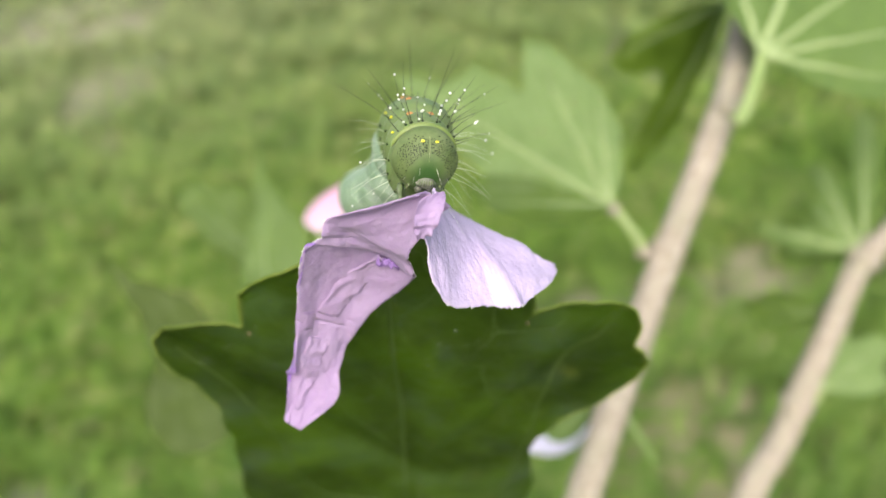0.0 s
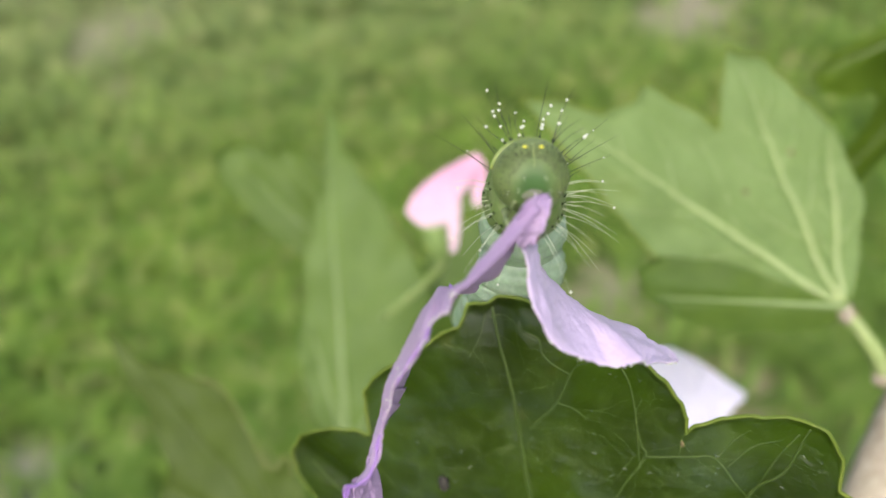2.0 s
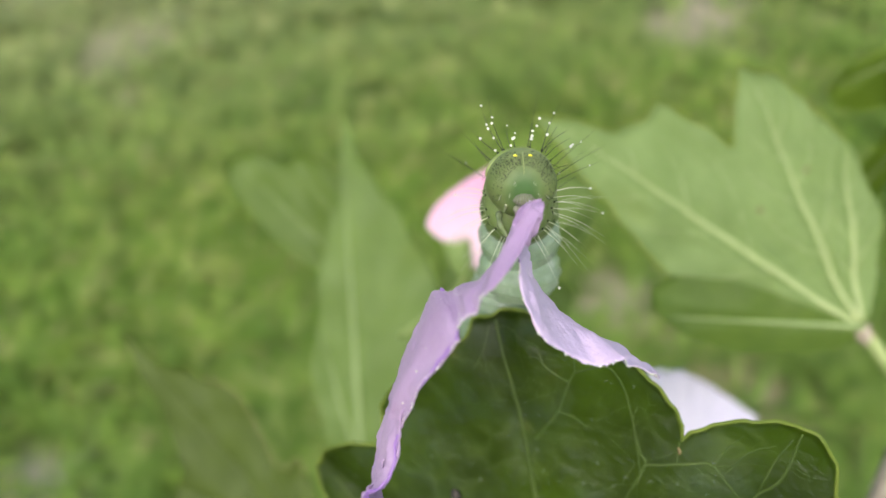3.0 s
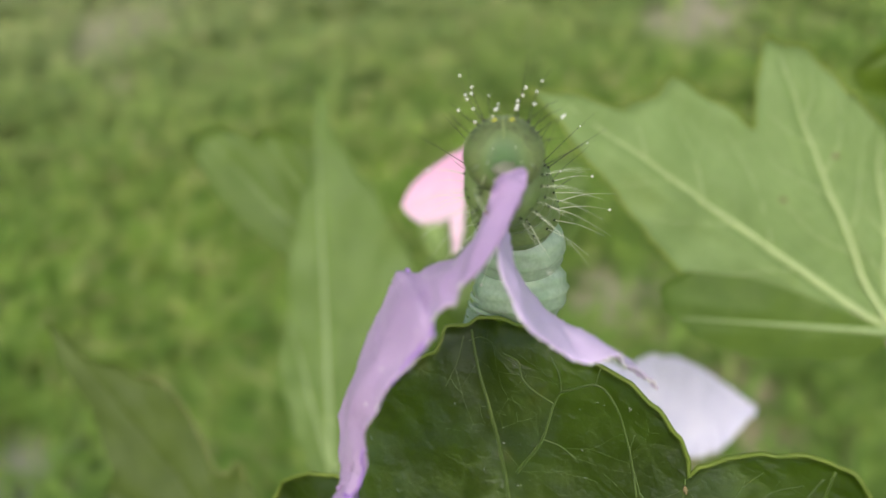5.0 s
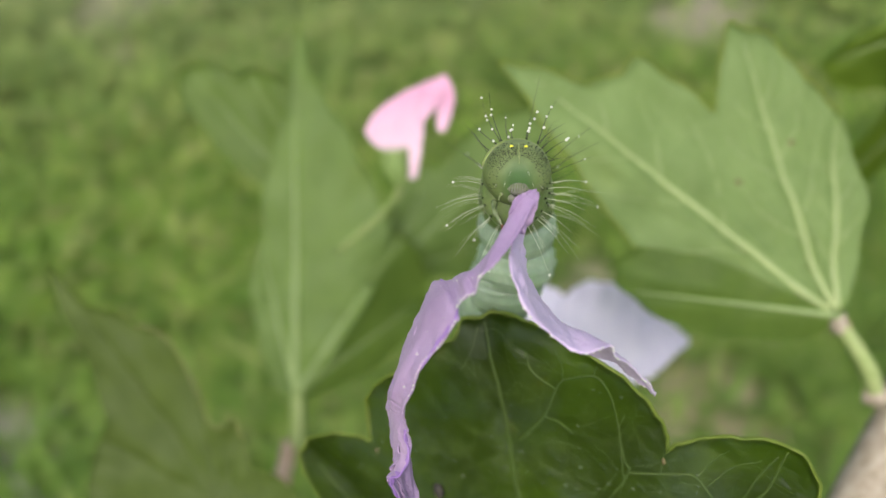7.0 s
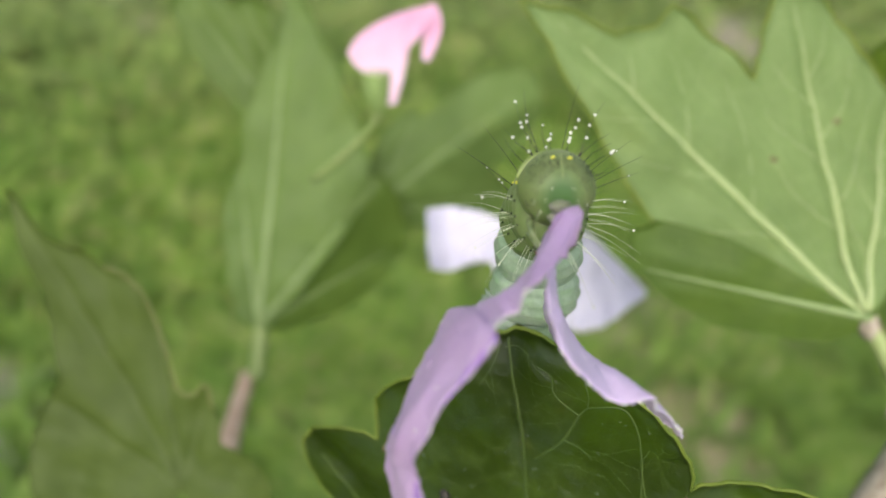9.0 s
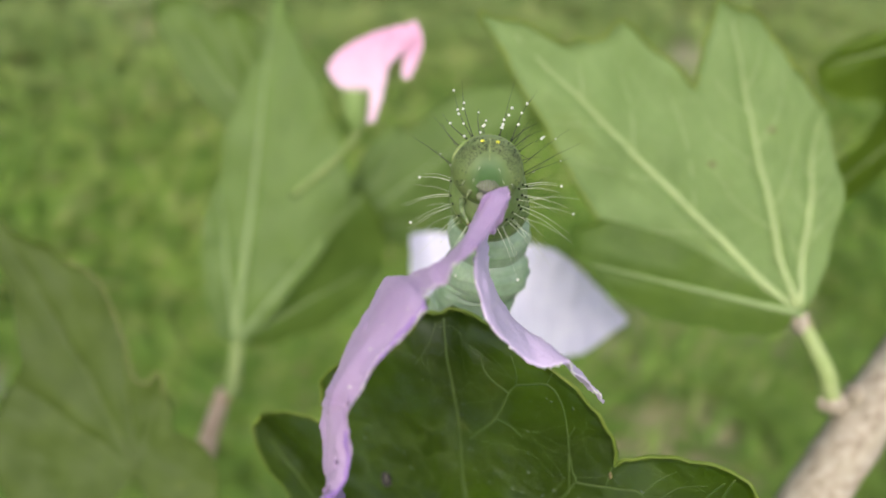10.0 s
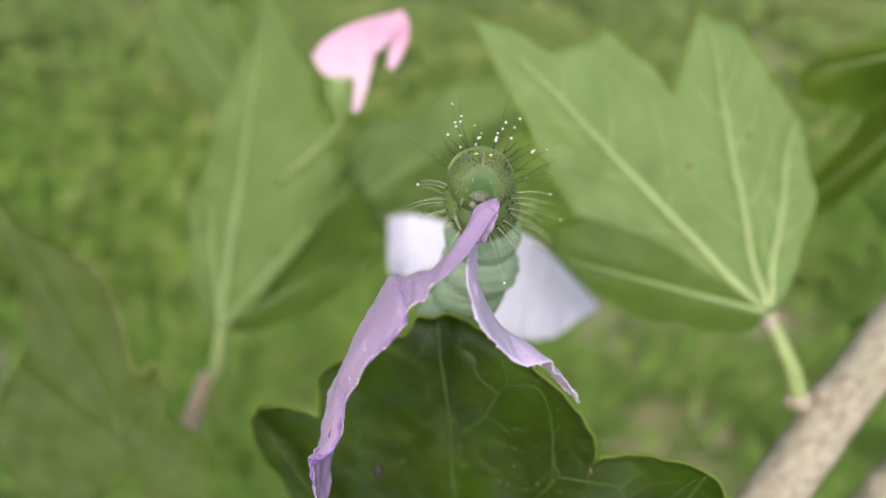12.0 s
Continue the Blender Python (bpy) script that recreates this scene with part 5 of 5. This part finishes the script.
    walk(petal, [
    (0, pose(0.02100, -0.00876, 1.28292, 54.87, 1.68, -2.23)),
    (0.2, pose(0.01530, 0.00056, 1.28701, 54.03, 1.66, -2.33)),
    (0.5, pose(0.01169, 0.01490, 1.28417, 53.11, 1.58, -2.62)),
    (1, pose(0.00694, 0.03119, 1.27829, 51.67, 0.87, -2.26)),
    (1.5, pose(0.00812, 0.04156, 1.27298, 50.46, 1.15, -1.62)),
    (2, pose(0.00623, 0.04094, 1.27309, 51.34, 0.15, -0.46)),
    (2.5, pose(0.00532, 0.04034, 1.27302, 52.00, 0.00, 0.00)),
    (3, pose(0.00567, 0.04698, 1.27116, 51.92, 0.56, 0.01)),
    (5, pose(0.00524, 0.05113, 1.26824, 51.50, -0.57, 0.29)),
    (5.5, pose(0.00841, 0.05366, 1.26571, 50.75, -0.53, 0.22)),
    (6, pose(0.01006, 0.05131, 1.26534, 50.77, -1.41, 0.68)),
    (6.5, pose(0.01108, 0.05220, 1.26189, 50.75, -2.54, 1.49)),
    (7, pose(0.01189, 0.05311, 1.26158, 50.41, -3.01, 1.84)),
    (9, pose(0.01476, 0.05107, 1.25480, 50.23, -7.19, 5.48)),
    (9.5, pose(0.01543, 0.05122, 1.25536, 50.64, -7.50, 5.37)),
    (10, pose(0.01576, 0.04984, 1.25617, 51.06, -8.18, 5.72)),
    (10.5, pose(0.01538, 0.05239, 1.25531, 50.40, -8.09, 5.62)),
    (11, pose(0.01564, 0.05143, 1.25498, 50.31, -8.58, 6.34)),
    (11.5, pose(0.01430, 0.05122, 1.25634, 49.91, -8.31, 6.26)),
    (12, pose(0.01825, 0.05011, 1.25523, 50.39, -9.16, 7.05)),
    ])
    long_rows = [
    (0, pose(0, 0, 0, 14.37, -61.68, -33.41)),
    (0.2, pose(0, 0, 0, 16.03, -58.94, -29.92)),
    (0.5, pose(0, 0, 0, 19.89, -52.54, -21.77)),
    (1, pose(0, 0, 0, -3.40, -32.76, -1.58)),
    (1.5, pose(0, 0, 0, 12.36, -35.03, -4.55)),
    (2, pose(0, 0, 0, 12.05, -12.47, 0.33)),
    (2.5, pose(0, 0, 0, 11.82, 3.87, 3.86)),
    (3, pose(0, 0, 0, 12.85, 4.96, 4.01)),
    (5, pose(0, 0, 0, 17.82, 10.25, 4.77)),
    (5.5, pose(0, 0, 0, 19.13, 11.65, 4.97)),
    (6, pose(0, 0, 0, 10.92, 6.81, 4.22)),
    (6.5, pose(0, 0, 0, 8.86, 5.60, 4.03)),
    (7, pose(0, 0, 0, 8.32, 5.28, 3.98)),
    (9, pose(0, 0, 0, -0.41, 11.66, -1.19)),
    (9.5, pose(0, 0, 0, -2.59, 13.26, -2.49)),
    (10, pose(0, 0, 0, 2.61, 15.83, -2.65)),
    (10.5, pose(0, 0, 0, 7.97, 18.47, -2.82)),
    (11, pose(0, 0, 0, 11.49, 20.21, -2.93)),
    (11.5, pose(0, 0, 0, 11.49, 20.21, -2.93)),
    (12, pose(0, 0, 0, 13.92, 6.61, -1.36)),
    ]
    walk(left_lobe, long_rows)
    # the tip swings from the long lobe's bend: degrees about the line of sight and about the level
    swing = [(0.4, -0.3), (0.6, -6.3), (1.3, -20.3), (-44.6, 34.9), (-7.4, -7.0), (-8.6, -21.7), (-9.4, -32.4), (-7.4, -27.5), (1.9, -3.2), (4.4, 3.2), (8.1, 4.0), (9.0, 2.0), (9.2, 2.0), (17.3, -2.7), (19.3, -8.1), (12.1, -9.4), (4.7, -10.7), (-0.1, -11.6), (-0.1, -11.6), (-3.8, -5.5)]
    walk(lobe_bend, [(t, m @ Matrix.Translation(BEND * MM) @ pose(0, 0, 0, b / 2, 0, a / 2)) for (t, m), (a, b) in zip(long_rows, swing)])
    walk(long_tip, [(t, m @ Matrix.Translation(BEND * MM) @ pose(0, 0, 0, b, 0, a)) for (t, m), (a, b) in zip(long_rows, swing)])
    walk(right_lobe, [
    (0, pose(0.00000, 0.00000, 0.00000, 57.25, -0.94, 17.05)),
    (0.2, pose(0.00000, 0.00000, 0.00000, 52.37, -1.33, 17.44)),
    (0.5, pose(0.00000, 0.00000, 0.00000, 43.32, -2.04, 18.18)),
    (1, pose(0.00000, 0.00000, 0.00000, 34.93, 0.02, 17.87)),
    (1.5, pose(0.00000, 0.00000, 0.00000, 33.29, 2.90, 17.30)),
    (2, pose(0.00000, 0.00000, 0.00000, 28.41, 2.53, 14.70)),
    (2.5, pose(0.00000, 0.00000, 0.00000, 24.08, 2.21, 12.40)),
    (3, pose(0.00000, 0.00000, 0.00000, 19.63, 4.56, 10.73)),
    (5, pose(0.00000, 0.00000, 0.00000, 14.08, 7.49, 8.65)),
    (5.5, pose(0.00000, 0.00000, 0.00000, 12.97, 8.08, 8.23)),
    (6, pose(0.00000, 0.00000, 0.00000, 10.53, 6.37, 7.30)),
    (6.5, pose(0.00000, 0.00000, 0.00000, 7.28, 4.09, 6.05)),
    (7, pose(0.00000, 0.00000, 0.00000, 4.84, 2.39, 5.12)),
    (9, pose(0.00000, 0.00000, 0.00000, 11.63, 7.16, 1.66)),
    (9.5, pose(0.00000, 0.00000, 0.00000, 12.39, 7.69, 1.28)),
    (10, pose(0.00000, 0.00000, 0.00000, 12.26, 7.89, 0.84)),
    (10.5, pose(0.00000, 0.00000, 0.00000, 11.94, 8.37, -0.25)),
    (11, pose(0.00000, 0.00000, 0.00000, 11.75, 8.67, -0.90)),
    (11.5, pose(0.00000, 0.00000, 0.00000, 11.75, 8.67, -0.90)),
    (12, pose(0.00000, 0.00000, 0.00000, 10.36, 10.62, -1.27)),
    ])
    # the shrub sways: metres by which each spray is off its rest
    spray = [
    (0, pose(-0.0044, -0.0065, -0.0122)),
    (0.2, pose(-0.0056, -0.0034, -0.0076)),
    (0.5, pose(-0.0034, 0.0002, -0.0043)),
    (1, pose(-0.0016, 0.0033, -0.0028)),
    (1.5, pose(0.0014, 0.0047, -0.0017)),
    (2, pose(0.0006, 0.0021, -0.0007)),
    (2.5, pose(0.0000, -0.0000, 0.0000)),
    (3, pose(0.0028, -0.0021, 0.0032)),
    (5, pose(0.0013, -0.0004, 0.0029)),
    (5.5, pose(0.0026, 0.0023, 0.0046)),
    (6, pose(0.0006, 0.0011, 0.0069)),
    (6.5, pose(-0.0010, 0.0105, 0.0025)),
    (7, pose(-0.0009, 0.0091, 0.0042)),
    (9, pose(-0.0058, 0.0184, 0.0030)),
    (9.5, pose(-0.0042, 0.0141, 0.0050)),
    (10, pose(-0.0034, 0.0109, 0.0049)),
    (10.5, pose(-0.0034, 0.0105, 0.0061)),
    (11, pose(-0.0033, 0.0087, 0.0050)),
    (11.5, pose(-0.0040, 0.0091, 0.0052)),
    (12, pose(-0.0043, 0.0087, 0.0069)),
    ]
    for thing in (left_leaf, twig, middle_leaf, back_leaf, pink):
        rest = thing.matrix_basis.copy()
        walk(thing, [(t, m @ rest) for t, m in spray])
    for thing in (slender, low_back, shoot, dark_low, dark_lower):
        rest = thing.matrix_basis.copy()
        walk(thing, [(t, m @ rest) for t, m in [(0, pose(0, 0, 0)), (1, pose(0, 0, 0)), (3, pose(-0.003, 0, 0.005)), (7, pose(-0.007, 0.002, 0.013)), (9, pose(-0.012, 0.003, 0.021)), (12, pose(-0.018, 0.004, 0.031))]])
    rest = white.matrix_basis.copy()
    walk(white, [(t, m @ rest) for t, m in [
    (0, pose(-0.0003, -0.0235, -0.0203)),
    (0.2, pose(0.0021, -0.0126, -0.0099)),
    (0.5, pose(0.0049, -0.0049, -0.0020)),
    (1, pose(-0.0002, -0.0021, -0.0021)),
    (1.5, pose(-0.0013, 0.0022, 0.0009)),
    (2, pose(-0.0006, 0.0010, 0.0004)),
    (2.5, pose(0.0000, -0.0000, -0.0000)),
    (3, pose(-0.0012, 0.0003, -0.0002)),
    (5, pose(-0.0026, 0.0032, 0.0017)),
    (5.5, pose(-0.0042, 0.0060, 0.0035)),
    (6, pose(-0.0048, 0.0075, 0.0048)),
    (6.5, pose(-0.0065, 0.0107, 0.0073)),
    (7, pose(-0.0067, 0.0105, 0.0072)),
    (9, pose(-0.0156, 0.0178, 0.0101)),
    (9.5, pose(-0.0137, 0.0139, 0.0111)),
    (10, pose(-0.0122, 0.0116, 0.0097)),
    (10.5, pose(-0.0137, 0.0122, 0.0108)),
    (11, pose(-0.0117, 0.0105, 0.0092)),
    (11.5, pose(-0.0126, 0.0115, 0.0099)),
    (12, pose(-0.0147, 0.0127, 0.0107)),
    ]])
    rest = low_leaf.matrix_basis.copy()
    walk(low_leaf, [(t, m @ rest) for t, m in [
    (0, pose(0.0001, 0.0013, -0.0003)),
    (0.2, pose(0.0002, 0.0016, -0.0004)),
    (0.5, pose(0.0003, 0.0024, -0.0006)),
    (1, pose(0.0004, 0.0037, -0.0010)),
    (1.5, pose(0.0007, 0.0059, -0.0015)),
    (2, pose(0.0003, 0.0026, -0.0007)),
    (2.5, pose(-0.0000, -0.0000, 0.0000)),
    (3, pose(-0.0002, 0.0079, -0.0023)),
    (5, pose(-0.0049, 0.0078, -0.0019)),
    (5.5, pose(-0.0029, 0.0091, -0.0026)),
    (6, pose(-0.0031, 0.0091, -0.0061)),
    (6.5, pose(0.0015, 0.0074, -0.0008)),
    (7, pose(0.0012, 0.0058, 0.0009)),
    (9, pose(0.0051, 0.0000, 0.0057)),
    (9.5, pose(0.0033, 0.0011, 0.0044)),
    (10, pose(0.0015, 0.0009, 0.0033)),
    (10.5, pose(0.0001, 0.0010, 0.0031)),
    (11, pose(-0.0007, 0.0006, 0.0025)),
    (11.5, pose(-0.0017, 0.0004, 0.0026)),
    (12, pose(0.0021, 0.0012, 0.0008)),
    ]])


motions()
